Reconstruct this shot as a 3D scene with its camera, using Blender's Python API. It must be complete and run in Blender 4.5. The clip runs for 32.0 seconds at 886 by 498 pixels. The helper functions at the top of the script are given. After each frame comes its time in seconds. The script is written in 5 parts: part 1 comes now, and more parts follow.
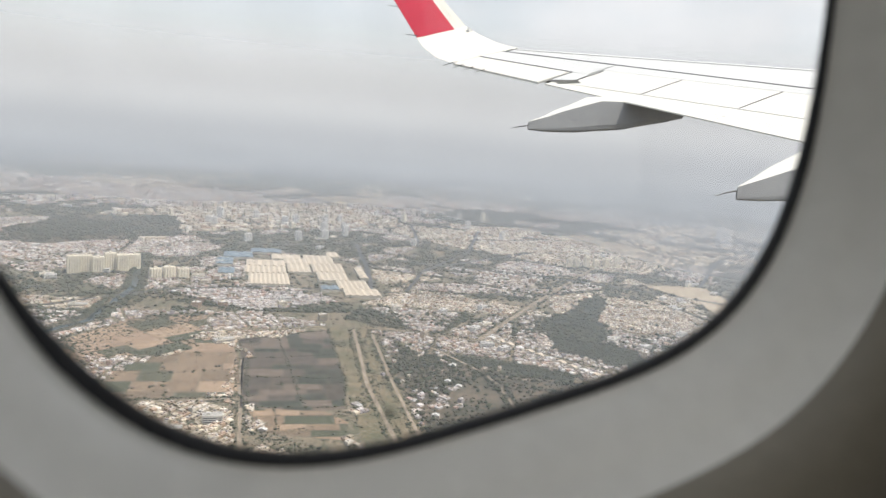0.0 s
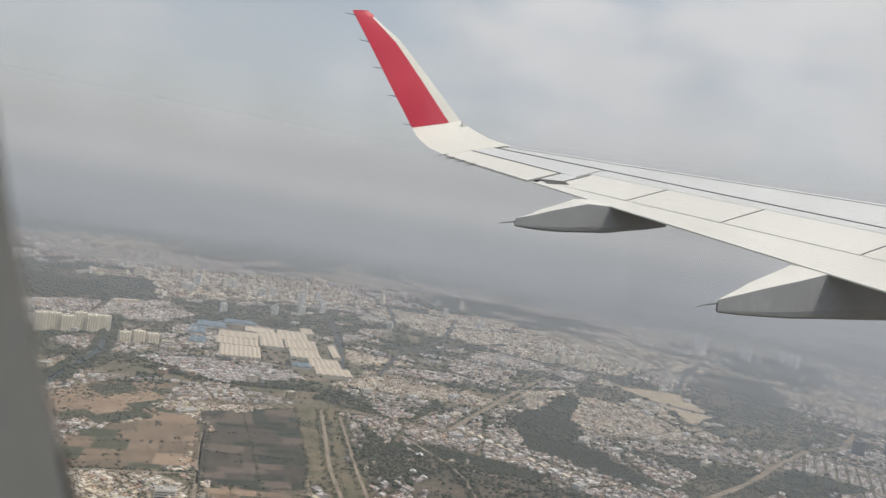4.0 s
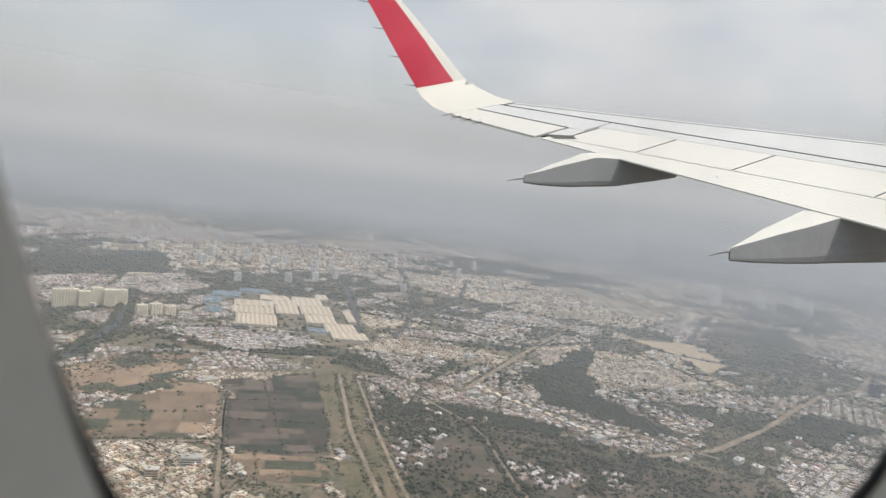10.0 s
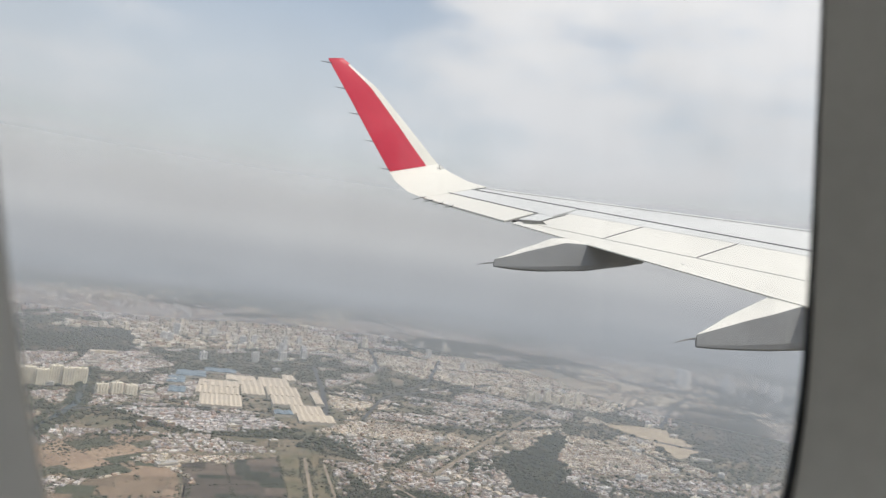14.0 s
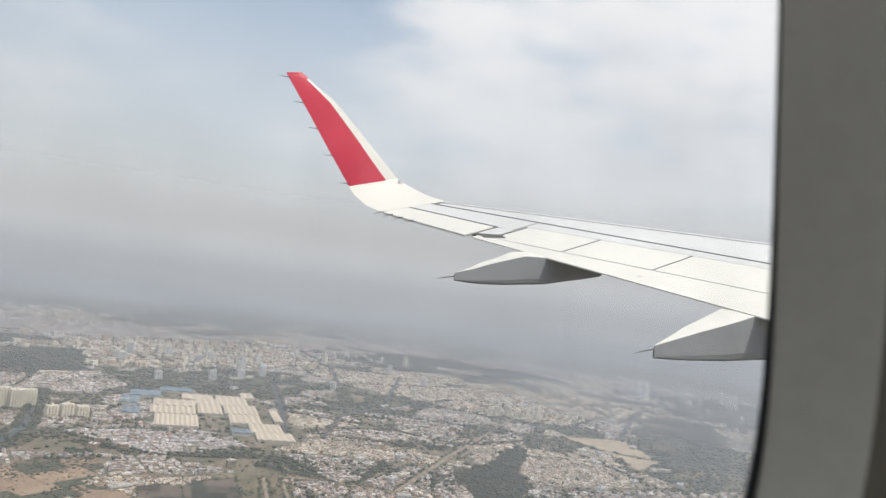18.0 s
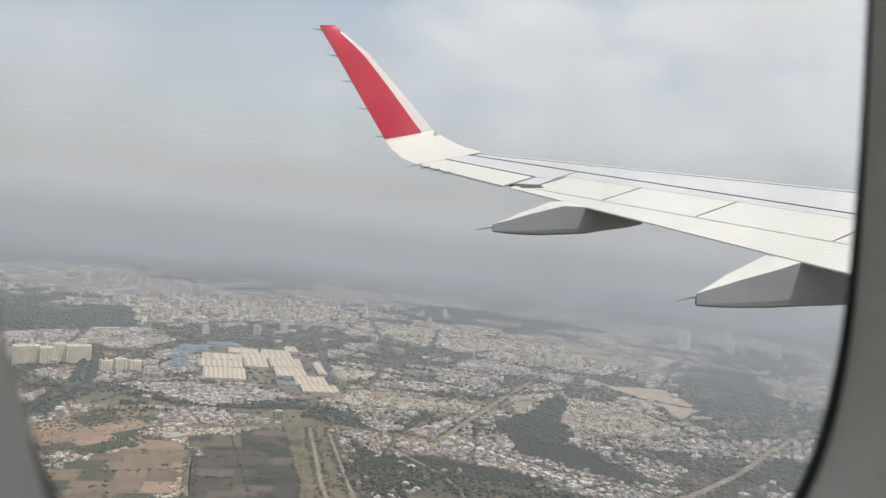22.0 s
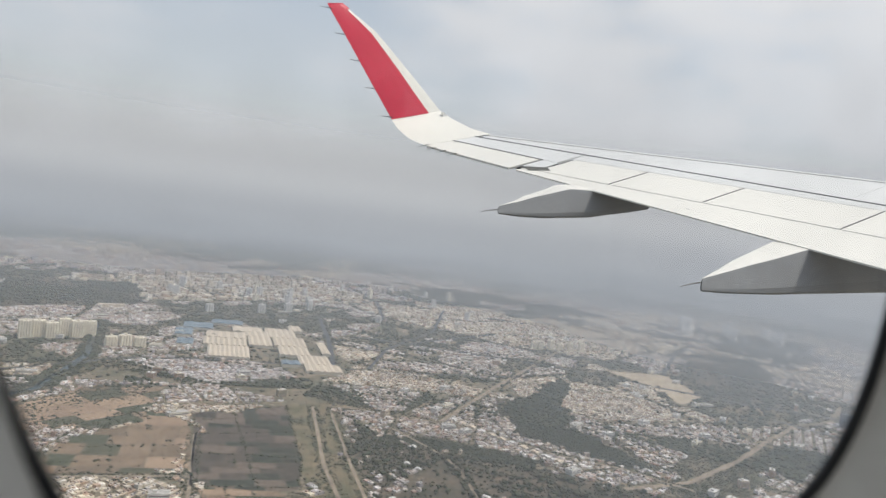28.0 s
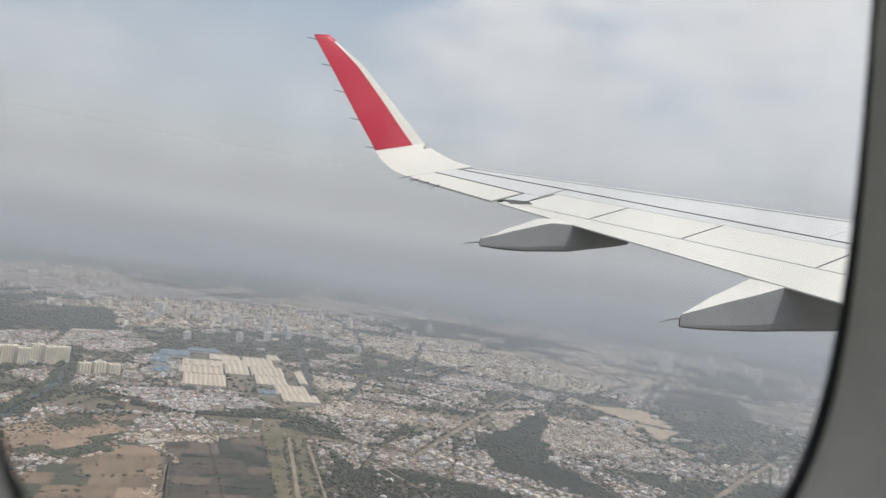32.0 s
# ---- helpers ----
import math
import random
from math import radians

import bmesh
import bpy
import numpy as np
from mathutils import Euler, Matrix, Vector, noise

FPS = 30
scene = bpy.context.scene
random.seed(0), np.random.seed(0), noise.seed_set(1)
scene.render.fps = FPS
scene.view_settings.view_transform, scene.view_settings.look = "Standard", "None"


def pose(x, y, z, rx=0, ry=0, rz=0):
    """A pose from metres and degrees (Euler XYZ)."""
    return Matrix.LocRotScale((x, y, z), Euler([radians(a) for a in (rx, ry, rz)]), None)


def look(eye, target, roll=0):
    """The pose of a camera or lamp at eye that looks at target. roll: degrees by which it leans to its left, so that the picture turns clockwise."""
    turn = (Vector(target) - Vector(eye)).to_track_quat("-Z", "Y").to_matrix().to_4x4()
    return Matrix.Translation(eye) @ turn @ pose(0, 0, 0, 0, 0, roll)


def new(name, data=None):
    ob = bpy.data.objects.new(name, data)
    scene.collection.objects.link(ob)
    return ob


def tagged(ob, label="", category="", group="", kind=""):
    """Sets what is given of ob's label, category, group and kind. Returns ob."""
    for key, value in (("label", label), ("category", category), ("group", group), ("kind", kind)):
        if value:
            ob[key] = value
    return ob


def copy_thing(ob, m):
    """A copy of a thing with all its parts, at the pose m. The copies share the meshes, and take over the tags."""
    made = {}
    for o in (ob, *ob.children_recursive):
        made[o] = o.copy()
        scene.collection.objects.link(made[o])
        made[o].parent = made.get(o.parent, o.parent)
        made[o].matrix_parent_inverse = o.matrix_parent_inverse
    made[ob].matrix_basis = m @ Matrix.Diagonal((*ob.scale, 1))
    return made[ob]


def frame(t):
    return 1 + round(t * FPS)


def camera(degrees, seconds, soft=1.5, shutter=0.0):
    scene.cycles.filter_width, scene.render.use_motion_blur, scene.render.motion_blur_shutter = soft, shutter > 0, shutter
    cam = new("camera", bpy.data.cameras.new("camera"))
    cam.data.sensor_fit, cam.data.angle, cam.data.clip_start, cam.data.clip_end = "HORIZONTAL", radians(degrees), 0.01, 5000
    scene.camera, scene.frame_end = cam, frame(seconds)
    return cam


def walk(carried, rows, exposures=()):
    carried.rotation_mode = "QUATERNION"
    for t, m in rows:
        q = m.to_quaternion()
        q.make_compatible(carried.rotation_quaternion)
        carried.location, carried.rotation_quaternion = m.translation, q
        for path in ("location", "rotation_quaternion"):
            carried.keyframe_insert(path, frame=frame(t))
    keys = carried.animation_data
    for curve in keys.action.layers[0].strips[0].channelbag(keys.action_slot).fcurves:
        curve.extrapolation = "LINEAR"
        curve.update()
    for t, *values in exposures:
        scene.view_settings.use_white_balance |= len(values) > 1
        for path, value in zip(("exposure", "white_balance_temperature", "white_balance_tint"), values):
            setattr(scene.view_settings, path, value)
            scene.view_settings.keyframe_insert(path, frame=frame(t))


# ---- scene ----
H = 400.0          # height of the eye over the ground

# ---- camera: seconds, offset of the eye in the cabin, heading to the right of the beam, pitch, roll ----
cam = camera(61.98, 32.0, soft=1.4)
cam.data.dof.use_dof, cam.data.dof.focus_distance, cam.data.dof.aperture_fstop = True, 15.0, 10.0
ROWS = [
    (0, -0.0726, 0.0451, -0.0951, 24.56, -8.83, 2.49),
    (0.5, -0.0893, 0.0590, -0.0721, 21.55, -6.98, 6.12),
    (1, -0.0950, 0.0558, -0.0611, 19.39, -6.26, 6.90),
    (1.5, -0.0959, 0.0549, -0.0362, 21.03, -6.54, 5.41),
    (2, -0.0968, 0.0649, -0.0604, 22.13, -5.60, 6.39),
    (2.5, -0.0950, 0.0622, -0.0560, 22.60, -4.98, 7.12),
    (3, -0.0932, 0.0655, -0.0516, 23.57, -5.47, 4.81),
    (3.5, -0.0967, 0.0721, -0.0492, 24.24, -4.46, 4.94),
    (4, -0.1031, 0.0817, -0.0548, 25.59, -2.05, 7.12),
    (4.5, -0.1027, 0.0814, -0.0553, 27.03, 0.37, 7.77),
    (6.5, -0.1039, 0.0834, -0.0553, 22.66, -1.80, 4.44),
    (7, -0.1094, 0.0871, -0.0648, 23.33, -0.52, 3.83),
    (7.5, -0.0955, 0.0498, -0.0751, 25.72, -1.29, 1.39),
    (8, -0.0851, 0.0853, -0.0830, 26.68, -6.36, 1.28),
    (8.5, -0.0898, 0.0882, -0.0722, 26.66, -8.92, 2.54),
    (9, -0.0885, 0.0901, -0.0824, 26.65, -7.46, 3.57),
    (9.5, -0.0963, 0.0811, -0.0738, 26.26, -5.87, 4.15),
    (10, -0.0981, 0.0771, -0.0642, 25.07, -5.15, 4.68),
    (10.5, -0.0958, 0.0791, -0.0666, 24.66, -5.68, 4.32),
    (11, -0.0983, 0.0737, -0.0505, 24.04, -6.88, 4.98),
    (11.5, -0.0968, 0.0744, -0.0553, 23.22, -7.44, 6.10),
    (12, -0.0963, 0.0730, -0.0401, 23.26, -7.15, 5.65),
    (12.5, -0.0934, 0.0686, -0.0681, 24.30, -6.31, 4.39),
    (13, -0.0992, 0.0572, -0.0613, 24.98, -3.87, 4.74),
    (13.5, -0.1054, 0.0511, -0.0456, 25.64, -0.80, 5.47),
    (14, -0.1078, 0.0340, -0.0305, 26.72, 1.28, 5.55),
    (14.5, -0.1017, 0.0408, -0.0526, 28.46, 2.31, 5.82),
    (16.5, -0.0846, 0.0720, -0.0650, 29.04, 1.34, 5.51),
    (17, -0.0986, 0.0598, -0.0471, 29.27, 1.63, 4.54),
    (17.5, -0.1016, 0.0499, -0.0383, 29.56, 0.78, 3.68),
    (18, -0.1066, 0.0380, -0.0395, 29.70, 2.70, 5.06),
    (18.5, -0.1136, 0.0071, -0.0247, 30.69, 5.16, 4.54),
    (19, -0.1046, 0.0003, -0.0289, 31.53, 4.21, 2.59),
    (19.5, -0.1104, 0.0101, -0.0209, 30.51, 3.35, 2.64),
    (20, -0.1012, 0.0310, -0.0470, 29.93, 2.13, 3.12),
    (20.5, -0.0930, 0.0375, -0.0609, 29.32, 0.15, 2.41),
    (21, -0.0898, 0.0450, -0.0588, 28.36, -0.92, 2.16),
    (21.5, -0.0964, 0.0557, -0.0535, 27.64, -1.17, 3.42),
    (22, -0.1003, 0.0553, -0.0548, 27.06, -1.19, 3.96),
    (22.5, -0.0887, 0.0612, -0.0728, 26.70, -1.70, 2.97),
    (23, -0.0972, 0.0432, -0.0597, 26.49, -1.39, 2.25),
    (23.5, -0.0895, 0.0476, -0.0423, 26.08, -0.17, 3.46),
    (24, -0.1059, 0.0541, 0.0070, 26.80, 1.80, 6.36),
    (24.5, -0.1042, 0.0518, -0.0234, 28.23, 1.82, 6.10),
    (25, -0.0945, 0.0546, -0.0619, 28.28, -0.81, 3.42),
    (25.5, -0.0903, 0.0628, -0.0645, 27.83, -3.39, 2.26),
    (27.5, -0.0984, 0.0566, -0.0601, 27.15, -2.57, 4.87),
    (28, -0.0922, 0.0738, -0.0747, 26.79, -2.58, 4.94),
    (28.5, -0.0865, 0.0774, -0.0854, 25.98, -3.85, 4.87),
    (29, -0.0848, 0.0870, -0.0871, 25.41, -5.00, 4.90),
    (29.5, -0.0906, 0.0862, -0.0739, 25.33, -5.05, 5.89),
    (30, -0.0983, 0.0785, -0.0648, 25.58, -3.55, 7.09),
    (30.5, -0.1008, 0.0697, -0.0604, 25.97, -2.32, 6.91),
    (31, -0.1043, 0.0638, -0.0571, 26.74, -0.31, 7.18),
    (31.5, -0.0957, 0.0550, -0.0577, 27.59, 0.75, 6.56),
    (32, -0.0961, 0.0621, -0.0664, 28.00, -0.04, 6.02),
]


# the aircraft's attitude over the level ground
TILT = Matrix.Rotation(radians(-2.0), 4, "Y") @ Matrix.Rotation(radians(-1.0), 4, "X")
BANK = Matrix.Translation((0, 0, H)) @ TILT @ Matrix.Translation((0, 0, -H))


def carried_pose(x, y, z, yaw, pitch, roll):
    a, p = radians(yaw), radians(pitch)
    eye = Vector((x, y, H + z))
    return BANK @ look(eye, eye + Vector((math.sin(a) * math.cos(p), math.cos(a) * math.cos(p), math.sin(p))), roll)


EXPOSURES = [(0, 0.46, 6500, 10), (1, 0.22, 6500, 10), (2, 0.05, 6500, 10), (4, -0.14, 6480, 10), (7, 0.08, 6480, 10), (8, 0.13, 6480, 10), (9, 0.08, 6500, 10), (12, 0.07, 6480, 10), (14, 0.09, 6450, 10),
             (17, 0.0, 6400, 10), (19, 0.34, 6420, 10), (20, 0.27, 6350, 10), (21, 0.22, 6420, 10), (22, 0.03, 6400, 10), (23, 0.1, 6390, 10), (24, 0.04, 6370, 10), (28, 0.03, 6350, 10), (30, -0.09, 6330, 10), (32, -0.06, 6330, 10)]
walk(cam, [(r[0], carried_pose(*r[1:])) for r in ROWS], EXPOSURES)

# ---- world and sun ----
SUN_TO = Vector((0.36, -0.30, 0.86)).normalized()
sun = new("sun", bpy.data.lights.new("sun", "SUN"))
sun.data.energy, sun.data.angle, sun.data.color = 3.0, radians(3.0), (1.0, 0.94, 0.84)
sun.matrix_world = look((0, 0, H + 300), Vector((0, 0, H + 300)) - SUN_TO)

HAZE = (0.560, 0.570, 0.595)


def nodes_of(owner):
    owner.use_nodes = True
    owner.node_tree.nodes.clear()
    return owner.node_tree.nodes, owner.node_tree.links


def build_world():
    w = bpy.data.worlds.new("sky")
    scene.world = w
    n, l = nodes_of(w)
    sky = n.new("ShaderNodeTexSky")
    sky.sky_type, sky.sun_disc = "NISHITA", False
    sky.sun_elevation = math.asin(SUN_TO.z)
    sky.sun_rotation = math.atan2(SUN_TO.x, SUN_TO.y)
    sky.air_density, sky.dust_density = 1.2, 2.0
    tc = n.new("ShaderNodeTexCoord")
    sep = n.new("ShaderNodeSeparateXYZ")
    l.new(tc.outputs["Generated"], sep.inputs[0])
    # the clear sky, brought to the scale of the rest
    dim = n.new("ShaderNodeMix")
    dim.data_type, dim.blend_type = "RGBA", "MULTIPLY"
    dim.inputs["Factor"].default_value = 1.0
    dim.inputs["B"].default_value = (0.158, 0.155, 0.147, 1)
    l.new(sky.outputs[0], dim.inputs["A"])
    # thin cloud sheets, flattened towards the horizon
    mp = n.new("ShaderNodeMapping")
    mp.inputs["Scale"].default_value = (2.3, 2.3, 5.6)
    mp.inputs["Location"].default_value = (0.9, 0.35, 0.2)
    l.new(tc.outputs["Generated"], mp.inputs[0])
    nz = n.new("ShaderNodeTexNoise")
    nz.inputs["Scale"].default_value, nz.inputs["Detail"].default_value = 1.9, 6.0
    nz.inputs["Roughness"].default_value = 0.5
    l.new(mp.outputs[0], nz.inputs[0])
    cr = n.new("ShaderNodeMapRange")
    cr.interpolation_type = "SMOOTHSTEP"
    cr.inputs["From Min"].default_value, cr.inputs["From Max"].default_value = 0.34, 0.68
    # the cloud bank stands thicker on one side
    dot, bank, add = n.new("ShaderNodeVectorMath"), n.new("ShaderNodeMapRange"), n.new("ShaderNodeMath")
    dot.operation, dot.inputs[1].default_value = "DOT_PRODUCT", (0.73, 0.60, 0.32)
    l.new(tc.outputs["Generated"], dot.inputs[0])
    bank.interpolation_type = "SMOOTHSTEP"
    bank.inputs["From Min"].default_value, bank.inputs["From Max"].default_value = 0.86, 1.0
    bank.inputs["To Min"].default_value, bank.inputs["To Max"].default_value = -0.10, 0.18
    l.new(dot.outputs["Value"], bank.inputs[0])
    l.new(nz.outputs[0], add.inputs[0])
    l.new(bank.outputs[0], add.inputs[1])
    l.new(add.outputs[0], cr.inputs[0])
    cl = n.new("ShaderNodeMix")
    cl.data_type = "RGBA"
    cl.inputs["B"].default_value = (0.97, 0.952, 0.955, 1)
    l.new(cr.outputs[0], cl.inputs["Factor"])
    l.new(dim.outputs["Result"], cl.inputs["A"])
    # haze that thins with height
    hz = n.new("ShaderNodeValToRGB")
    hz.color_ramp.interpolation = "EASE"
    e = hz.color_ramp.elements
    e[0].position, e[0].color = 0.0, (1, 1, 1, 1)
    e[1].position, e[1].color = 0.42, (0.25, 0.25, 0.25, 1)
    m = e.new(0.17)
    m.color = (0.76, 0.76, 0.76, 1)
    l.new(sep.outputs["Z"], hz.inputs[0])
    hc = n.new("ShaderNodeValToRGB")
    e = hc.color_ramp.elements
    e[0].position, e[0].color = 0.0, (*HAZE, 1)
    e[1].position, e[1].color = 0.22, (0.648, 0.664, 0.700, 1)
    l.new(sep.outputs["Z"], hc.inputs[0])
    mx = n.new("ShaderNodeMix")
    mx.data_type = "RGBA"
    l.new(hz.outputs[0], mx.inputs["Factor"])
    l.new(cl.outputs["Result"], mx.inputs["A"])
    l.new(hc.outputs[0], mx.inputs["B"])
    bg = n.new("ShaderNodeBackground")
    bg.inputs["Strength"].default_value = 1.0
    l.new(mx.outputs["Result"], bg.inputs["Color"])
    out = n.new("ShaderNodeOutputWorld")
    l.new(bg.outputs[0], out.inputs[0])


build_world()


# ---- materials ----
def surface(name, color, rough=0.6, metal=0.0, vary=0.0, scale=1.0, bump=0.0, island=(), per_object=(), dirt=(), spec=0.5):
    """A principled surface: two scales of noise in its colour, fine relief, and a palette picked by island or by object."""
    mat = bpy.data.materials.new(name)
    n, l = nodes_of(mat)
    out, sh = n.new("ShaderNodeOutputMaterial"), n.new("ShaderNodeBsdfPrincipled")
    l.new(sh.outputs[0], out.inputs[0])
    sh.inputs["Roughness"].default_value, sh.inputs["Metallic"].default_value = rough, metal
    sh.inputs["Specular IOR Level"].default_value = spec
    geo = n.new("ShaderNodeNewGeometry")
    col = None
    if island or per_object:
        ramp = n.new("ShaderNodeValToRGB")
        ramp.color_ramp.interpolation = "CONSTANT"
        pal = island or per_object
        el = ramp.color_ramp.elements
        while len(el) < len(pal):
            el.new(0.5)
        for k, c in enumerate(pal):
            el[k].position, el[k].color = k / len(pal), (*c, 1)
        if island:
            l.new(geo.outputs["Random Per Island"], ramp.inputs[0])
        else:
            info = n.new("ShaderNodeObjectInfo")
            l.new(info.outputs["Random"], ramp.inputs[0])
        col = ramp.outputs[0]
    if vary > 0 or dirt:
        tc = n.new("ShaderNodeTexCoord")
        big, fine = n.new("ShaderNodeTexNoise"), n.new("ShaderNodeTexNoise")
        for node, s, d in ((big, scale, 4.0), (fine, scale * 9.0, 3.0)):
            node.inputs["Scale"].default_value, node.inputs["Detail"].default_value = s, d
            l.new(geo.outputs["Position"], node.inputs["Vector"])
        add = n.new("ShaderNodeMath")
        add.operation = "ADD"
        l.new(big.outputs[0], add.inputs[0])
        l.new(fine.outputs[0], add.inputs[1])
        mr = n.new("ShaderNodeMapRange")
        mr.inputs["From Min"].default_value, mr.inputs["From Max"].default_value = 0.82, 1.18
        l.new(add.outputs[0], mr.inputs[0])
        mix = n.new("ShaderNodeMix")
        mix.data_type = "RGBA"
        l.new(mr.outputs[0], mix.inputs["Factor"])
        if dirt:
            if col:
                l.new(col, mix.inputs["A"])
            else:
                mix.inputs["A"].default_value = (*color, 1)
            mix.inputs["B"].default_value = (*dirt, 1)
        else:
            for key, k in (("A", 1 - vary), ("B", 1 + vary)):
                if col:
                    mul = n.new("ShaderNodeMix")
                    mul.data_type, mul.blend_type = "RGBA", "MULTIPLY"
                    mul.inputs["Factor"].default_value = 1
                    mul.inputs["B"].default_value = (k, k, k, 1)
                    l.new(col, mul.inputs["A"])
                    l.new(mul.outputs["Result"], mix.inputs[key])
                else:
                    mix.inputs[key].default_value = (*[min(1, c * k) for c in color], 1)
        col = mix.outputs["Result"]
        if bump > 0:
            bp = n.new("ShaderNodeBump")
            bp.inputs["Strength"].default_value, bp.inputs["Distance"].default_value = bump, 0.3 / scale / 9
            l.new(fine.outputs[0], bp.inputs["Height"])
            l.new(bp.outputs[0], sh.inputs["Normal"])
    if col:
        l.new(col, sh.inputs["Base Color"])
    else:
        sh.inputs["Base Color"].default_value = (*color, 1)
    return mat


M = {}
M["paint_white"] = surface("wing_paint", (0.785, 0.757, 0.685), 0.42, vary=0.03, scale=0.9, bump=0.02)
M["paint_cream"] = surface("winglet_paint", (0.79, 0.765, 0.69), 0.42, vary=0.03, scale=0.9, bump=0.02)
M["paint_grey"] = surface("wing_skin_grey", (0.695, 0.69, 0.665), 0.38, vary=0.05, scale=0.8)
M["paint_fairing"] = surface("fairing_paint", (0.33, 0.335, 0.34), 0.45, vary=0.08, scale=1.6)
M["paint_red"] = surface("winglet_red", (0.58, 0.022, 0.055), 0.35, vary=0.05, scale=1.2)
M["gap"] = surface("gap_dark", (0.13, 0.13, 0.13), 0.7, vary=0.15, scale=4)
M["seal"] = surface("joint_grey", (0.24, 0.24, 0.235), 0.7, vary=0.15, scale=4)
M["hinge_strip"] = surface("hinge_strip", (0.46, 0.455, 0.43), 0.7, vary=0.2, scale=5)
M["recess"] = surface("recess_dark", (0.105, 0.105, 0.09), 0.7, vary=0.2, scale=6)
M["steel"] = surface("dark_steel", (0.05, 0.05, 0.052), 0.5)
M["plastic"] = surface("sidewall_plastic", (0.615, 0.605, 0.56), 0.5, vary=0.03, scale=14, bump=0.08)
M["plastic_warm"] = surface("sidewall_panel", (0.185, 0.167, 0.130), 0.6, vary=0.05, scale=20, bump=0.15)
M["plastic_edge"] = surface("reveal_edge", (0.62, 0.57, 0.50), 0.55, vary=0.05, scale=40)
M["rubber"] = surface("gasket_rubber", (0.018, 0.02, 0.024), 0.6, vary=0.2, scale=60)
M["carpet"] = surface("carpet", (0.05, 0.055, 0.08), 0.95, vary=0.3, scale=30)
M["smudge"] = surface("smudge", (0.05, 0.045, 0.04), 0.8, vary=0.3, scale=300)
M["soil"] = surface("soil", (0.25, 0.195, 0.138), 0.95, vary=0.3, scale=0.012, dirt=(0.105, 0.105, 0.068), spec=0.1)
M["asphalt"] = surface("asphalt", (0.085, 0.085, 0.085), 0.9, vary=0.2, scale=0.05, spec=0.1)
M["earth_road"] = surface("earth_road", (0.26, 0.21, 0.155), 0.95, vary=0.3, scale=0.03, spec=0.1)
M["canal"] = surface("canal_water", (0.035, 0.05, 0.045), 0.25, vary=0.2, scale=0.05)
M["leaf"] = surface("leaves", (0.05, 0.07, 0.035), 0.9, vary=0.3, scale=0.2, spec=0.1,
                    island=((0.050, 0.057, 0.036), (0.062, 0.068, 0.042), (0.076, 0.080, 0.049), (0.080, 0.076, 0.052), (0.098, 0.092, 0.062)))
M["bark"] = surface("bark", (0.10, 0.075, 0.05), 0.95, vary=0.2, scale=2)
PALETTE = ((0.53, 0.47, 0.43), (0.39, 0.33, 0.28), (0.59, 0.55, 0.51), (0.31, 0.25, 0.21), (0.46, 0.39, 0.32), (0.36, 0.29, 0.23), (0.28, 0.24, 0.21), (0.64, 0.61, 0.57), (0.41, 0.29, 0.23), (0.50, 0.43, 0.35), (0.33, 0.30, 0.30), (0.51, 0.46, 0.41))
EARTHY = ((0.51, 0.44, 0.34), (0.43, 0.34, 0.26), (0.62, 0.54, 0.41), (0.34, 0.29, 0.21), (0.48, 0.40, 0.30), (0.57, 0.50, 0.40), (0.39, 0.28, 0.20), (0.68, 0.62, 0.53))
CHALKY = ((0.55, 0.50, 0.48), (0.44, 0.41, 0.39), (0.63, 0.60, 0.57), (0.32, 0.29, 0.28), (0.50, 0.44, 0.39), (0.37, 0.27, 0.22), (0.39, 0.35, 0.33))
M["house"] = surface("house_plaster", (0.5, 0.5, 0.5), 0.9, vary=0.30, scale=0.016, island=PALETTE, spec=0.15)
M["house_earthy"] = surface("house_plaster_earthy", (0.5, 0.5, 0.5), 0.9, vary=0.28, scale=0.014, island=EARTHY, spec=0.15)
M["house_chalky"] = surface("house_plaster_chalky", (0.5, 0.5, 0.5), 0.9, vary=0.28, scale=0.014, island=CHALKY, spec=0.15)
M["house_one"] = surface("house_plaster_single", (0.5, 0.5, 0.5), 0.9, vary=0.16, scale=0.12, per_object=EARTHY, spec=0.15)
M["roof_grey"] = surface("roof_concrete", (0.42, 0.40, 0.37), 0.9, vary=0.2, scale=0.3, spec=0.15)
M["tank"] = surface("tank_black", (0.03, 0.03, 0.03), 0.5)
M["apartment"] = surface("apartment_plaster", (0.74, 0.67, 0.53), 0.9, vary=0.08, scale=0.05, spec=0.15)
M["tower_grey"] = surface("tower_plaster", (0.60, 0.58, 0.54), 0.9, vary=0.1, scale=0.05, spec=0.15)
M["tower_pale"] = surface("pale_tower_plaster", (0.86, 0.82, 0.76), 0.9, vary=0.05, scale=0.05, spec=0.15)
M["tower_dark"] = surface("dark_glass_cladding", (0.05, 0.06, 0.075), 0.3, vary=0.2, scale=0.1)
M["opening"] = surface("window_shadow_glass", (0.06, 0.06, 0.065), 0.3, vary=0.2, scale=0.3)
M["shed"] = surface("shed_sheeting", (0.57, 0.48, 0.365), 0.6, vary=0.1, scale=0.03, spec=0.2)
M["shed_blue"] = surface("shed_blue_sheeting", (0.17, 0.215, 0.245), 0.6, vary=0.12, scale=0.03, spec=0.2)
M["shed_wall"] = surface("shed_wall", (0.50, 0.46, 0.38), 0.85, vary=0.1, scale=0.05)
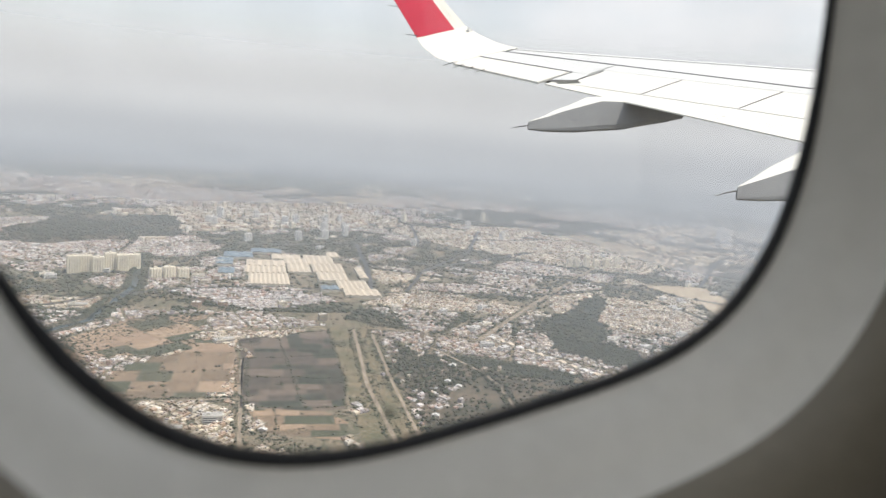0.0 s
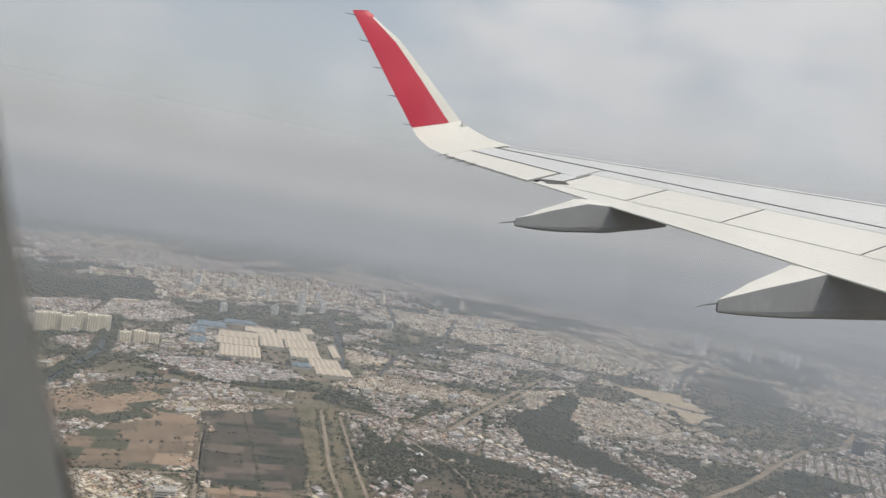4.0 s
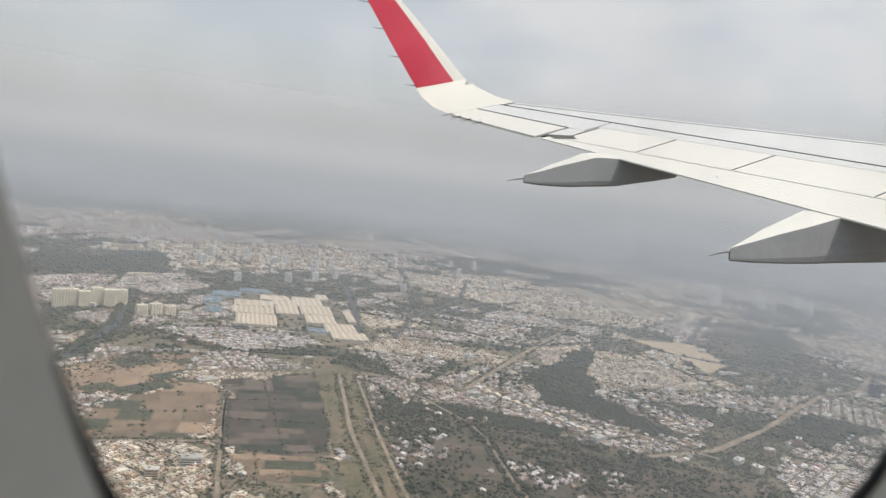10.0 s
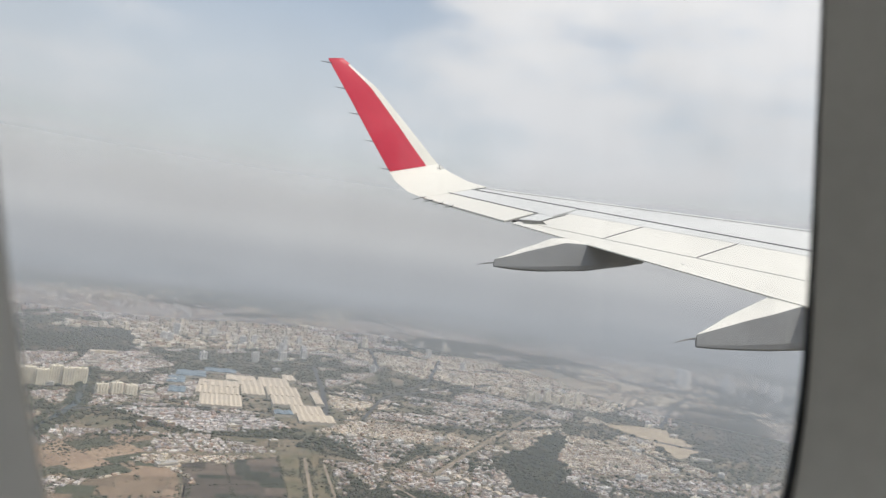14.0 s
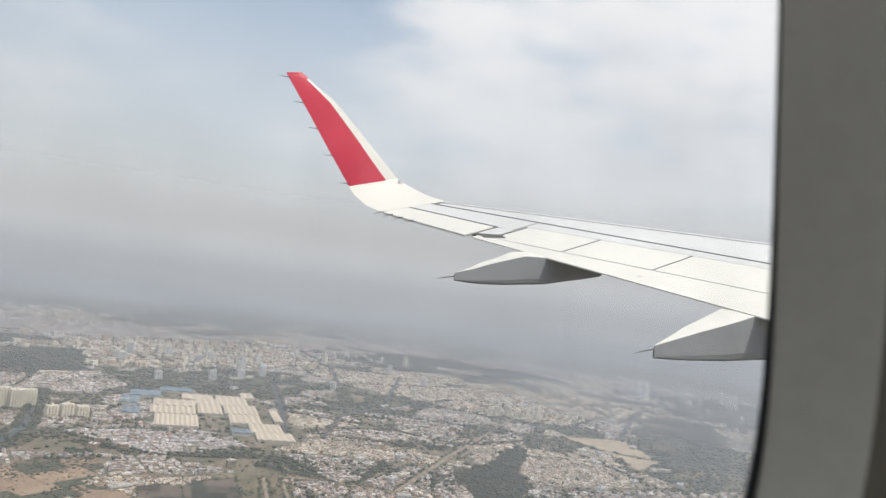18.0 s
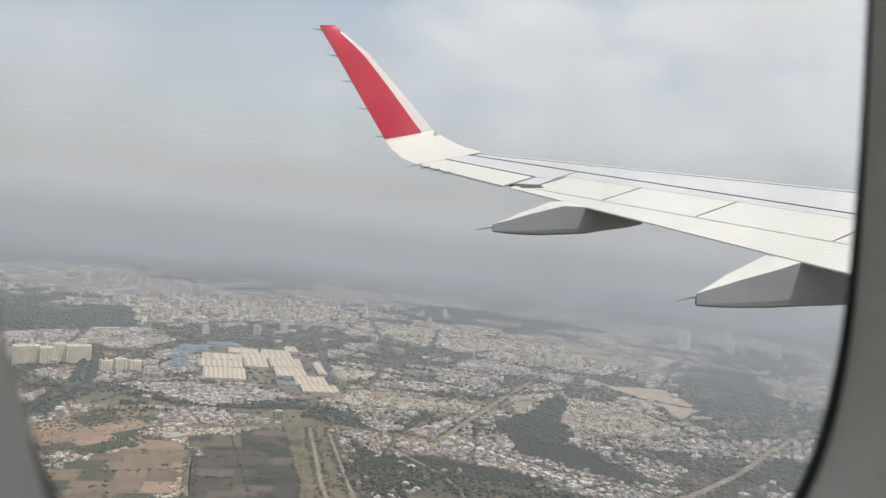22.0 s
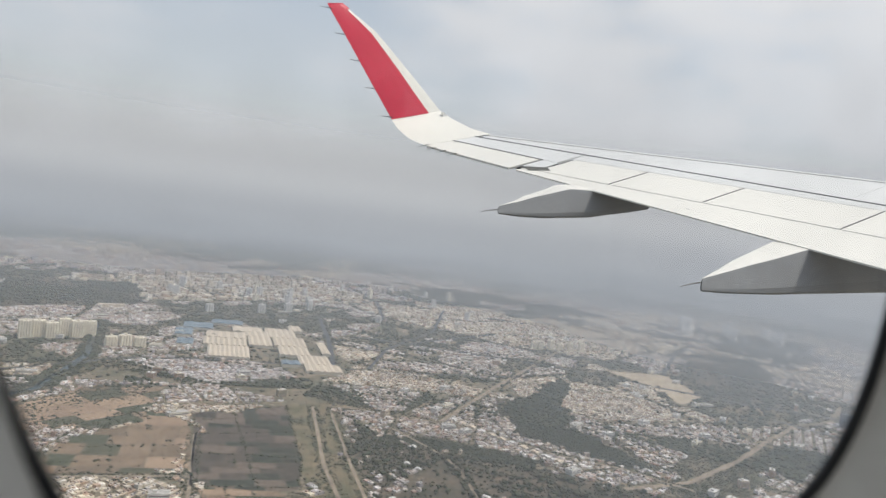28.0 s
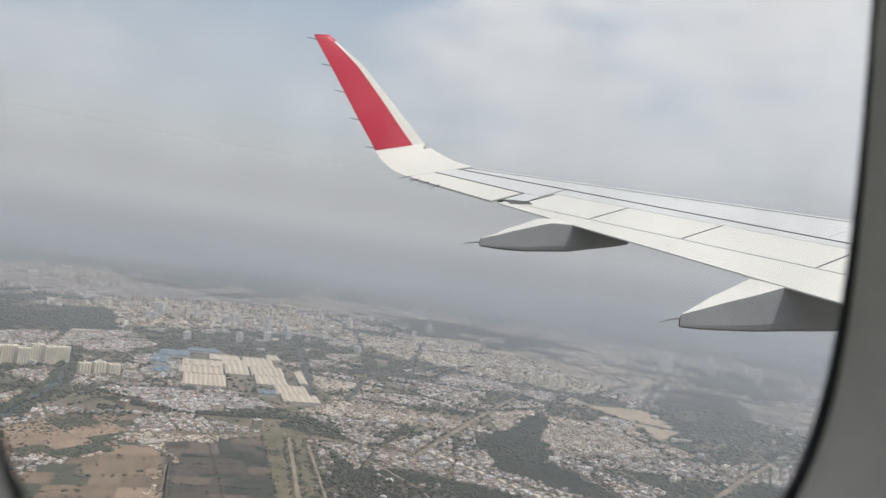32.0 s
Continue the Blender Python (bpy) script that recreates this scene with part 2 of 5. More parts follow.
M["field"] = surface("field_soil", (0.3, 0.25, 0.2), 0.95, vary=0.15, scale=0.03, spec=0.1,
                     island=((0.29, 0.205, 0.142), (0.24, 0.175, 0.12), (0.18, 0.135, 0.092), (0.10, 0.096, 0.062), (0.33, 0.235, 0.16), (0.085, 0.088, 0.056), (0.22, 0.16, 0.108)))
M["dark_field"] = surface("fallow_soil", (0.105, 0.085, 0.065), 0.95, vary=0.2, scale=0.07, spec=0.1,
                          island=((0.070, 0.058, 0.046), (0.095, 0.077, 0.060), (0.058, 0.058, 0.042), (0.150, 0.118, 0.090), (0.080, 0.067, 0.052), (0.050, 0.054, 0.038)))
M["grass"] = surface("dry_grass", (0.105, 0.104, 0.060), 0.95, vary=0.3, scale=0.02, dirt=(0.22, 0.17, 0.11), spec=0.1)
M["scrub"] = surface("scrub_soil", (0.060, 0.061, 0.043), 0.95, vary=0.3, scale=0.010, dirt=(0.165, 0.128, 0.092), spec=0.1)
M["sand"] = surface("bare_sand", (0.42, 0.34, 0.24), 0.95, vary=0.12, scale=0.03, spec=0.1)


def haze_material():
    """Haze painted on a shell: grey-blue, less clear the farther it reaches from the eye."""
    mat = bpy.data.materials.new("haze")
    n, l = nodes_of(mat)
    out, mix = n.new("ShaderNodeOutputMaterial"), n.new("ShaderNodeMixShader")
    tr, df = n.new("ShaderNodeBsdfTransparent"), n.new("ShaderNodeBsdfDiffuse")
    # normals forced up, so that the shell takes the light from above everywhere
    up_way = n.new("ShaderNodeCombineXYZ")
    up_way.inputs["Z"].default_value = 1.0
    l.new(up_way.outputs[0], df.inputs["Normal"])
    geo, way, sep = n.new("ShaderNodeNewGeometry"), n.new("ShaderNodeVectorMath"), n.new("ShaderNodeSeparateXYZ")
    way.operation, way.inputs[1].default_value = "SUBTRACT", (0, 0, H)
    unit = n.new("ShaderNodeVectorMath")
    unit.operation = "NORMALIZE"
    l.new(geo.outputs["Position"], way.inputs[0])
    l.new(way.outputs[0], unit.inputs[0])
    l.new(unit.outputs[0], sep.inputs[0])
    # haze tone painted by elevation: dull over the dark country, paler towards the sky
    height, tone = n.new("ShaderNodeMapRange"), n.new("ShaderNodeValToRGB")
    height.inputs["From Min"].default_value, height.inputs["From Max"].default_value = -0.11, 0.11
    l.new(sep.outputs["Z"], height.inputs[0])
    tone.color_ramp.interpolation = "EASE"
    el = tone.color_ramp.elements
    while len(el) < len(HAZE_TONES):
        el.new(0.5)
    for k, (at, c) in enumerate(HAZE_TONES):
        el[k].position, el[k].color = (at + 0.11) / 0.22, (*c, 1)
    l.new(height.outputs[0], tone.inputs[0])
    # faint flat streaks tinted in, standing in for far land and settlements
    squash, streak, soft_range, tint = n.new("ShaderNodeMapping"), n.new("ShaderNodeTexNoise"), n.new("ShaderNodeMapRange"), n.new("ShaderNodeMix")
    squash.inputs["Scale"].default_value = (5.0, 5.0, 75.0)
    l.new(unit.outputs[0], squash.inputs[0])
    streak.inputs["Scale"].default_value, streak.inputs["Detail"].default_value = 1.0, 5.0
    l.new(squash.outputs[0], streak.inputs["Vector"])
    soft_range.inputs["From Min"].default_value, soft_range.inputs["From Max"].default_value = 0.3, 0.7
    soft_range.inputs["To Min"].default_value, soft_range.inputs["To Max"].default_value = 0.93, 1.07
    l.new(streak.outputs[0], soft_range.inputs[0])
    tint.data_type, tint.blend_type = "RGBA", "MULTIPLY"
    below = n.new("ShaderNodeMapRange")
    below.inputs["From Min"].default_value, below.inputs["From Max"].default_value = -0.07, -0.005
    below.inputs["To Min"].default_value, below.inputs["To Max"].default_value = 1.0, 0.0
    l.new(sep.outputs["Z"], below.inputs[0])
    l.new(below.outputs[0], tint.inputs["Factor"])
    l.new(tone.outputs[0], tint.inputs["A"])
    l.new(soft_range.outputs[0], tint.inputs["B"])
    l.new(tint.outputs["Result"], df.inputs["Color"])
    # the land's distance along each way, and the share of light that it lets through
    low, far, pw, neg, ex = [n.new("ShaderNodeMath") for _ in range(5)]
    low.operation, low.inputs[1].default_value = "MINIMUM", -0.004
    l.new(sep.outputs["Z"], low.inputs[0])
    # painted thicker over the eastern quarters, and in drifting banks
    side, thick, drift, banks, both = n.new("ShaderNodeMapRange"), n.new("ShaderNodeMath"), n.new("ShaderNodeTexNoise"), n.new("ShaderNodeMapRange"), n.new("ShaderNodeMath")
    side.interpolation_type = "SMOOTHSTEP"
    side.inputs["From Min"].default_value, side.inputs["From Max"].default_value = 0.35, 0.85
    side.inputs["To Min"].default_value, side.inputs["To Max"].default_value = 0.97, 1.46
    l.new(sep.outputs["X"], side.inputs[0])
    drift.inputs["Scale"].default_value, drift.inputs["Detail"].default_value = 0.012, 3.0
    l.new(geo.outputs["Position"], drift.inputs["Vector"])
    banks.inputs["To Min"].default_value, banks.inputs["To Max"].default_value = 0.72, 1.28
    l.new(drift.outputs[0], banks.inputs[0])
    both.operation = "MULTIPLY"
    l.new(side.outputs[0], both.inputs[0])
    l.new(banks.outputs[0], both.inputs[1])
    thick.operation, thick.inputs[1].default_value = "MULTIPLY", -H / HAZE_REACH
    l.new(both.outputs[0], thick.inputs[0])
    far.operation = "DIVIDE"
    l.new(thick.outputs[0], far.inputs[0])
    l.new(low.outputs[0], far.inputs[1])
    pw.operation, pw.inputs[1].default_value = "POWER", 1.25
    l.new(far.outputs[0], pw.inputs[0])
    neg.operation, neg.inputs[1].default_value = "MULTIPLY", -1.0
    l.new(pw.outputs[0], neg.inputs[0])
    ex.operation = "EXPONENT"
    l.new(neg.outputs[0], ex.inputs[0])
    # opacity forced up at the far edge, so that the farthest land sinks in
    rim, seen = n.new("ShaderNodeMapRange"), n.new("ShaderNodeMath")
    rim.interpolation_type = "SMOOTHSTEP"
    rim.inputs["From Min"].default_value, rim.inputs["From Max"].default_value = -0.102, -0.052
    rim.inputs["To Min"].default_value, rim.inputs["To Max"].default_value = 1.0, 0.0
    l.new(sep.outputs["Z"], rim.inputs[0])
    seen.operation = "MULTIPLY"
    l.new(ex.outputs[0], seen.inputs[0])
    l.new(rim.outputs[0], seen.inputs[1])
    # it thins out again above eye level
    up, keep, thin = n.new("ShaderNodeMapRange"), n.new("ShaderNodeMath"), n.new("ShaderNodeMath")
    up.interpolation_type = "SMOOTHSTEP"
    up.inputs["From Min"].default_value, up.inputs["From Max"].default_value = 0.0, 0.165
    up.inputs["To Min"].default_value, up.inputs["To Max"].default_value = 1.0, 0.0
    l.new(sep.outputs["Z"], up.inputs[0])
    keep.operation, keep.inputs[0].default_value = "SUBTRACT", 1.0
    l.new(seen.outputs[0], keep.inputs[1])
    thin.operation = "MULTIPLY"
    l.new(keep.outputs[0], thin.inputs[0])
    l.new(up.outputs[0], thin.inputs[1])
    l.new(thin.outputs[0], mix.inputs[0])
    l.new(tr.outputs[0], mix.inputs[1])
    l.new(df.outputs[0], mix.inputs[2])
    l.new(mix.outputs[0], out.inputs[0])
    return mat


# painted haze: the shell's drop below the eye, its reach, its tones by elevation
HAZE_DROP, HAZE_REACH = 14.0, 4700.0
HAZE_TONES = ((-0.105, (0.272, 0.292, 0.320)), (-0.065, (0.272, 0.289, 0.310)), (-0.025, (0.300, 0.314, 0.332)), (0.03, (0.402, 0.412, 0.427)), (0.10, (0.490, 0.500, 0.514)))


def pane_material():
    mat = bpy.data.materials.new("window_acrylic")
    n, l = nodes_of(mat)
    out, a, b = n.new("ShaderNodeOutputMaterial"), n.new("ShaderNodeMixShader"), n.new("ShaderNodeMixShader")
    tr, gl, df = n.new("ShaderNodeBsdfTransparent"), n.new("ShaderNodeBsdfGlossy"), n.new("ShaderNodeBsdfDiffuse")
    tr.inputs[0].default_value = (0.985, 0.99, 0.985, 1)
    gl.inputs["Roughness"].default_value = 0.03
    df.inputs[0].default_value = (0.7, 0.7, 0.7, 1)
    nz, mr, geo = n.new("ShaderNodeTexNoise"), n.new("ShaderNodeMapRange"), n.new("ShaderNodeNewGeometry")
    nz.inputs["Scale"].default_value, nz.inputs["Detail"].default_value = 22.0, 6.0
    l.new(geo.outputs["Position"], nz.inputs["Vector"])
    mr.inputs["From Min"].default_value, mr.inputs["From Max"].default_value = 0.45, 0.8
    mr.inputs["To Min"].default_value, mr.inputs["To Max"].default_value = 0.015, 0.07
    l.new(nz.outputs[0], mr.inputs[0])
    a.inputs[0].default_value = 0.03
    l.new(tr.outputs[0], a.inputs[1])
    l.new(gl.outputs[0], a.inputs[2])
    l.new(mr.outputs[0], b.inputs[0])
    l.new(a.outputs[0], b.inputs[1])
    l.new(df.outputs[0], b.inputs[2])
    l.new(b.outputs[0], out.inputs[0])
    return mat


# ---- building helpers ----
def mesh_of(name, verts, faces, mat, smooth=False):
    me = bpy.data.meshes.new(name)
    me.from_pydata([tuple(v) for v in verts], [], faces)
    me.materials.append(mat)
    if smooth:
        me.polygons.foreach_set("use_smooth", [True] * len(me.polygons))
    me.update()
    return me


def part(name, me, parent=None, label=""):
    ob = new(name, me)
    if parent is not None:
        ob.parent = parent
    if label:
        ob["label"] = label
    return ob


def base(name, x, y, z, label, category, group="", rz=0.0):
    ob = new(name)
    ob.empty_display_size = 0.5
    ob.matrix_basis = pose(x, y, z, 0, 0, rz)
    return tagged(ob, label, category, group)


def closed(rings, cap=True):
    """Verts and faces of a tube through rings of equal count."""
    n = len(rings[0])
    verts = [p for r in rings for p in r]
    faces = [(i * n + k, i * n + (k + 1) % n, (i + 1) * n + (k + 1) % n, (i + 1) * n + k) for i in range(len(rings) - 1) for k in range(n)]
    if cap:
        faces += [tuple(range(n - 1, -1, -1)), tuple(range((len(rings) - 1) * n, len(rings) * n))]
    return verts, faces


def slab(points, down):
    """A plate from an outline and its offset."""
    n = len(points)
    low = [Vector(p) + Vector(down) for p in points]
    faces = [tuple(range(n)), tuple(range(2 * n - 1, n - 1, -1))]
    faces += [(k, n + k, n + (k + 1) % n, (k + 1) % n) for k in range(n)]
    return [*points, *low], faces


def block(x0, x1, y0, y1, z0, z1):
    v = [(x, y, z) for z in (z0, z1) for x, y in ((x0, y0), (x1, y0), (x1, y1), (x0, y1))]
    return v, [(3, 2, 1, 0), (4, 5, 6, 7), (0, 1, 5, 4), (1, 2, 6, 5), (2, 3, 7, 6), (3, 0, 4, 7)]


def joined(*pieces):
    verts, faces = [], []
    for v, f in pieces:
        faces += [tuple(i + len(verts) for i in q) for q in f]
        verts += list(v)
    return verts, faces


def many(name, shape_v, shape_f, mats4, mat):
    """One mesh of many copies of a small shape: (N,3,3) turns with scale and (N,3) places, by numpy."""
    turn, place = mats4
    sv = np.asarray(shape_v, float)
    v = np.einsum("nij,kj->nki", turn, sv) + place[:, None, :]
    n, k = v.shape[:2]
    tris = np.asarray(shape_f, np.int64)
    m = tris.shape[1]
    idx = (tris[None] + (np.arange(n) * k)[:, None, None]).reshape(-1)
    me = bpy.data.meshes.new(name)
    me.vertices.add(n * k)
    me.vertices.foreach_set("co", v.reshape(-1).astype(np.float32))
    me.loops.add(len(idx))
    me.loops.foreach_set("vertex_index", idx.astype(np.int32))
    me.polygons.add(len(idx) // m)
    me.polygons.foreach_set("loop_start", np.arange(0, len(idx), m, dtype=np.int32))
    me.polygons.foreach_set("use_smooth", np.zeros(len(idx) // m, bool))
    me.materials.append(mat)
    me.update(calc_edges=True)
    return me


# ---- the ground and its plan ----
K = H / 480.0


def sited(x, y):
    """A place on the ground from the plan, which is drawn square to the aircraft."""
    p = TILT.to_3x3() @ Vector((x * K, y * K, -H))
    f = -H / p.z
    f = min(f, 4420.0 / math.hypot(p.x, p.y))
    return p.x * f, p.y * f


def plan(*pts):
    return [sited(x, y) for x, y in pts]


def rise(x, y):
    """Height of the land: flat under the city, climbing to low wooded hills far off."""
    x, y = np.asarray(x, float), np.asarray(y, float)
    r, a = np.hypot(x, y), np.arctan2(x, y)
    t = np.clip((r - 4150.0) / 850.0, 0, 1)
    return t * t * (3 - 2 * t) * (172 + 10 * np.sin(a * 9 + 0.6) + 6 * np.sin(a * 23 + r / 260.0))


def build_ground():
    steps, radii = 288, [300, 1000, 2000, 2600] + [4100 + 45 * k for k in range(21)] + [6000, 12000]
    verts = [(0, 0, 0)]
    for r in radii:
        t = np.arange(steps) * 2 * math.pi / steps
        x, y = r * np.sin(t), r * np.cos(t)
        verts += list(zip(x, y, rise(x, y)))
    faces = [(0, 1 + (k + 1) % steps, 1 + k) for k in range(steps)]
    for i in range(len(radii) - 1):
        a, b = 1 + i * steps, 1 + (i + 1) * steps
        faces += [(a + k, a + (k + 1) % steps, b + (k + 1) % steps, b + k) for k in range(steps)]
    return part("ground", mesh_of("ground", verts, faces, M["soil"]))


tagged(build_ground(), "dusty brown plain with patches of dry grass under the city", "ground", kind="structure")


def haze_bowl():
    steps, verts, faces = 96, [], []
    # a bowl close round the eye that carries the painted haze
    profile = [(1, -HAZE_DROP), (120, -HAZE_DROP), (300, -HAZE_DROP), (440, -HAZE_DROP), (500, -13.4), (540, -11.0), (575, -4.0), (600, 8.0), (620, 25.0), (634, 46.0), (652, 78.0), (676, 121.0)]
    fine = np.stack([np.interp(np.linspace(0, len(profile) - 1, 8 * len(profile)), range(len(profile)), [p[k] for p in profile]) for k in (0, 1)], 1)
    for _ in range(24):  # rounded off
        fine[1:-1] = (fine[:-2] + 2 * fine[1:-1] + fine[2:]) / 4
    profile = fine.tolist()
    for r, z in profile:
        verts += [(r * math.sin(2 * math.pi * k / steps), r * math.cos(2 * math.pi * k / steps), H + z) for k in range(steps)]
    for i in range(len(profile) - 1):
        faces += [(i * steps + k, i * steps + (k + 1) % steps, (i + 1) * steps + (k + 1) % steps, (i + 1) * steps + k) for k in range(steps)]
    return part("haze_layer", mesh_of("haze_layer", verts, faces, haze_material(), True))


tagged(haze_bowl(), "pale grey-blue shell round the eye, painted as haze over the city", "haze", kind="structure")

FOREST = plan((-510, 3320), (-230, 4130), (320, 4060), (290, 3310), (-170, 3160))
PARK = plan((-66, 1365), (-6, 1334), (-34, 1060), (-45, 960), (-118, 980), (-105, 1082))
TANFIELD = plan((-21, 1347), (0, 1556), (154, 1612), (171, 1699), (240, 1621), (238, 1517), (203, 1302))
DARKFIELD = plan((260, 1664), (474, 1685), (409, 1324), (366, 1183), (309, 1182), (196, 1241), (242, 1517))
BELT = plan((481, 1710), (595, 1696), (496, 1275), (454, 1034), (420, 800), (380, 600), (290, 600), (320, 800), (356, 1057), (398, 1294))
SCRUB = plan((607, 1668), (592, 1439), (713, 1302), (836, 1175), (949, 1057), (1058, 890), (980, 700), (600, 600), (400, 620), (463, 1032), (501, 1274))
WOODS = plan((1030, 1615), (1438, 1905), (1185, 1539), (1064, 1407), (1113, 1331), (1087, 1124), (1022, 1137), (969, 1294), (911, 1387))
CLEARING = plan((1646, 1973), (1846, 1874), (1724, 1591), (1585, 1545), (1660, 1810))
FACTORY = plan((380, 2280), (500, 2760), (800, 2800), (760, 1960), (600, 1950), (560, 2080))
FARM = plan((-1040, 2170), (-540, 2610), (-520, 1960), (-640, 1560), (-900, 1720))
MEADOW = plan((-260, 1560), (60, 1950), (220, 1900), (170, 1600), (-60, 1600), (-110, 1420))
GREEN2 = plan((1340, 1090), (1560, 1190), (1620, 1050), (1350, 980))
WOODS3 = plan((2335, 2240), (2468, 2019), (2051, 1553), (1764, 1522), (1790, 1651), (1952, 1953))
CANAL = plan((-620, 700), (-540, 1040), (-400, 1480), (-250, 1740), (-50, 1930), (60, 2300), (100, 2860))
PLOTS = plan((205, 1235), (330, 1180), (352, 1120), (330, 1050), (215, 1120))
BAND = plan((600, 1459), (698, 1401), (839, 1279), (881, 1217), (824, 1177), (717, 1309), (608, 1416))


def inside(poly, x, y):
    # edges wander a little
    x, y = x + 13 * np.sin(y / 41.0) + 6 * np.sin((x + y) / 13.0), y + 13 * np.sin(x / 37.0) + 6 * np.cos((x - y) / 11.0)
    hit = np.zeros(x.shape, bool)
    for (x0, y0), (x1, y1) in zip(poly, poly[1:] + poly[:1]):
        cross = (y0 > y) != (y1 > y)
        hit ^= cross & (x < (x1 - x0) * (y - y0) / ((y1 - y0) or 1e-9) + x0)
    return hit


def near_line(line, x, y):
    best = np.full(x.shape, 1e9)
    for (x0, y0), (x1, y1) in zip(line, line[1:]):
        dx, dy = x1 - x0, y1 - y0
        t = np.clip(((x - x0) * dx + (y - y0) * dy) / (dx * dx + dy * dy), 0, 1)
        best = np.minimum(best, np.hypot(x - x0 - t * dx, y - y0 - t * dy))
    return best


ROADS = [  # line, width, surface
    (plan((773, 1489), (1105, 1790), (1532, 2160), (1850, 2420)), 11, "earth_road"),
    (plan((949, 1042), (1107, 1038), (1324, 1113), (1542, 1214), (1750, 1300), (1910, 1310), (2140, 1440)), 12, "earth_road"),
    (plan((1000, 2560), (1480, 2050), (1810, 1500), (2060, 1230), (2190, 1040), (2300, 900)), 18, "asphalt"),
    (plan((1740, 1360), (1820, 1040), (1860, 880)), 13, "asphalt"),
    (plan((536, 1677), (441, 1285), (405, 1046), (360, 800), (330, 600)), 6, "earth_road"),
    (plan((565, 1623), (490, 1276), (445, 1036), (408, 800), (370, 600)), 5, "earth_road"),
    (plan((720, 2080), (840, 2500), (960, 3000)), 14, "asphalt"),
    (plan((712, 1578), (854, 1418), (931, 1243), (1022, 1137), (1080, 999)), 7, "earth_road"),
    (plan((661, 1470), (691, 1288), (683, 1205), (648, 1067), (628, 992), (600, 800)), 5, "earth_road"),
    (plan((691, 1288), (748, 1225), (872, 1167)), 6, "earth_road"),
    (plan((244, 1516), (206, 1301), (173, 1101), (150, 960)), 5, "earth_road"),
    (plan((-72, 1400), (-109, 1083), (-125, 960)), 6, "earth_road"),
    (plan((-160, 1390), (-21, 1335), (199, 1285)), 6, "earth_road"),
    (plan((1140, 2450), (1600, 2640), (2200, 2500), (3000, 2100)), 15, "asphalt"),
    (plan((2350, 900), (2480, 1150), (2560, 1400)), 20, "asphalt"),
    (plan((-200, 2100), (150, 2250), (420, 2210), (900, 1990), (1300, 1900)), 9, "asphalt"),
    (plan((250, 3150), (700, 3020), (1300, 3060), (2100, 2900), (3000, 2700)), 12, "asphalt"),
    (plan((820, 2050), (1000, 2350), (1350, 2700), (1700, 3300)), 9, "asphalt"),
    (plan((300, 3900), (900, 3600), (1700, 3500), (2600, 3250), (3600, 2600)), 14, "asphalt"),
    (plan((1850, 1900), (2250, 2250), (2700, 2500), (3100, 3000)), 11, "asphalt"),
    (plan((2100, 1250), (2600, 1500), (3200, 1600), (3900, 1500)), 12, "asphalt"),
    (plan((2450, 2300), (2800, 1900), (2950, 1500), (3050, 1100)), 10, "asphalt"),
    (plan((1250, 3000), (1450, 3600), (1500, 4300)), 10, "asphalt"),
    (plan((2200, 2900), (2500, 3400), (2700, 3900)), 10, "asphalt"),
]
HEDGES = [plan((260, 1664), (474, 1685)), plan((474, 1685), (409, 1324), (366, 1183)), plan((196, 1241), (366, 1190)), plan((242, 1517), (440, 1490)), plan((350, 1670), (300, 1200)),
          plan((225, 1400), (400, 1340)), plan((0, 1480), (225, 1450)), plan((171, 1699), (160, 1560)), plan((90, 1540), (80, 1330)), plan((0, 1556), (154, 1612)), plan((-10, 1400), (70, 1390)),
          plan((250, 1220), (215, 960)), plan((190, 1130), (300, 1110))]
CLOSED = [PARK, PLOTS, TANFIELD, DARKFIELD, BELT, SCRUB, WOODS, CLEARING, FACTORY, FARM, MEADOW, GREEN2, WOODS3, FOREST, BAND]


def wave(x, y, s, k):
    return (np.sin(x / s + 1.7 * k) * np.cos(y / s * 1.13 + k) + np.sin((x + y) / s * 0.71 + 2.3 * k) + np.cos((x - 1.4 * y) / s * 0.53 + k)) / 3


SOUTHTOWN = plan((-40, 1300), (200, 1290), (210, 1120), (330, 1045), (345, 950), (300, 600), (-110, 600), (-38, 1061))


def open_ground(x, y):
    """Above a half where the city leaves room for groves."""
    r, a = np.hypot(x, y), np.arctan2(x, y)
    built = inside(SOUTHTOWN, x, y)
    east = 0.20 * np.clip((a - 0.36) / 0.2, 0, 1) * np.clip((r - 1150) / 300, 0, 1)
    return east - 0.9 * built + wave(x, y, 190, 1) + 0.6 * wave(x, y, 70, 2) + 0.3 * wave(x, y, 31, 3) + np.where(r > 2000, 0.35 * wave(x, y, 330, 4) + 0.12, 0.0)


def in_view(x, y, margin=0.0):
    a, r = np.arctan2(x, y), np.hypot(x, y)
    return (a > radians(-19) - margin) & (a < radians(66) + margin) & (r < 4480 + 120 * np.sin(a * 17) + 60 * np.sin(a * 41)) & (r > 600)


def quarters():
    """Middles of the city's quarters, with the run of their lanes."""
    rng = np.random.default_rng(4)
    seeds = []
    while len(seeds) < 86:
        a, r = rng.uniform(radians(-20), radians(67)), 430 + 4500 * math.sqrt(rng.uniform(0, 1))
        if len(seeds) < 42:
            r = rng.uniform(560, 2300)
        seeds.append((r * math.sin(a), r * math.cos(a)))
    return np.array(seeds), rng.choice([8, 14, 22, 35, -12, 60, 28], len(seeds)) + rng.uniform(-4, 4, len(seeds)), rng.integers(0, 4, len(seeds))


SEEDS, LANES, STYLES = quarters()


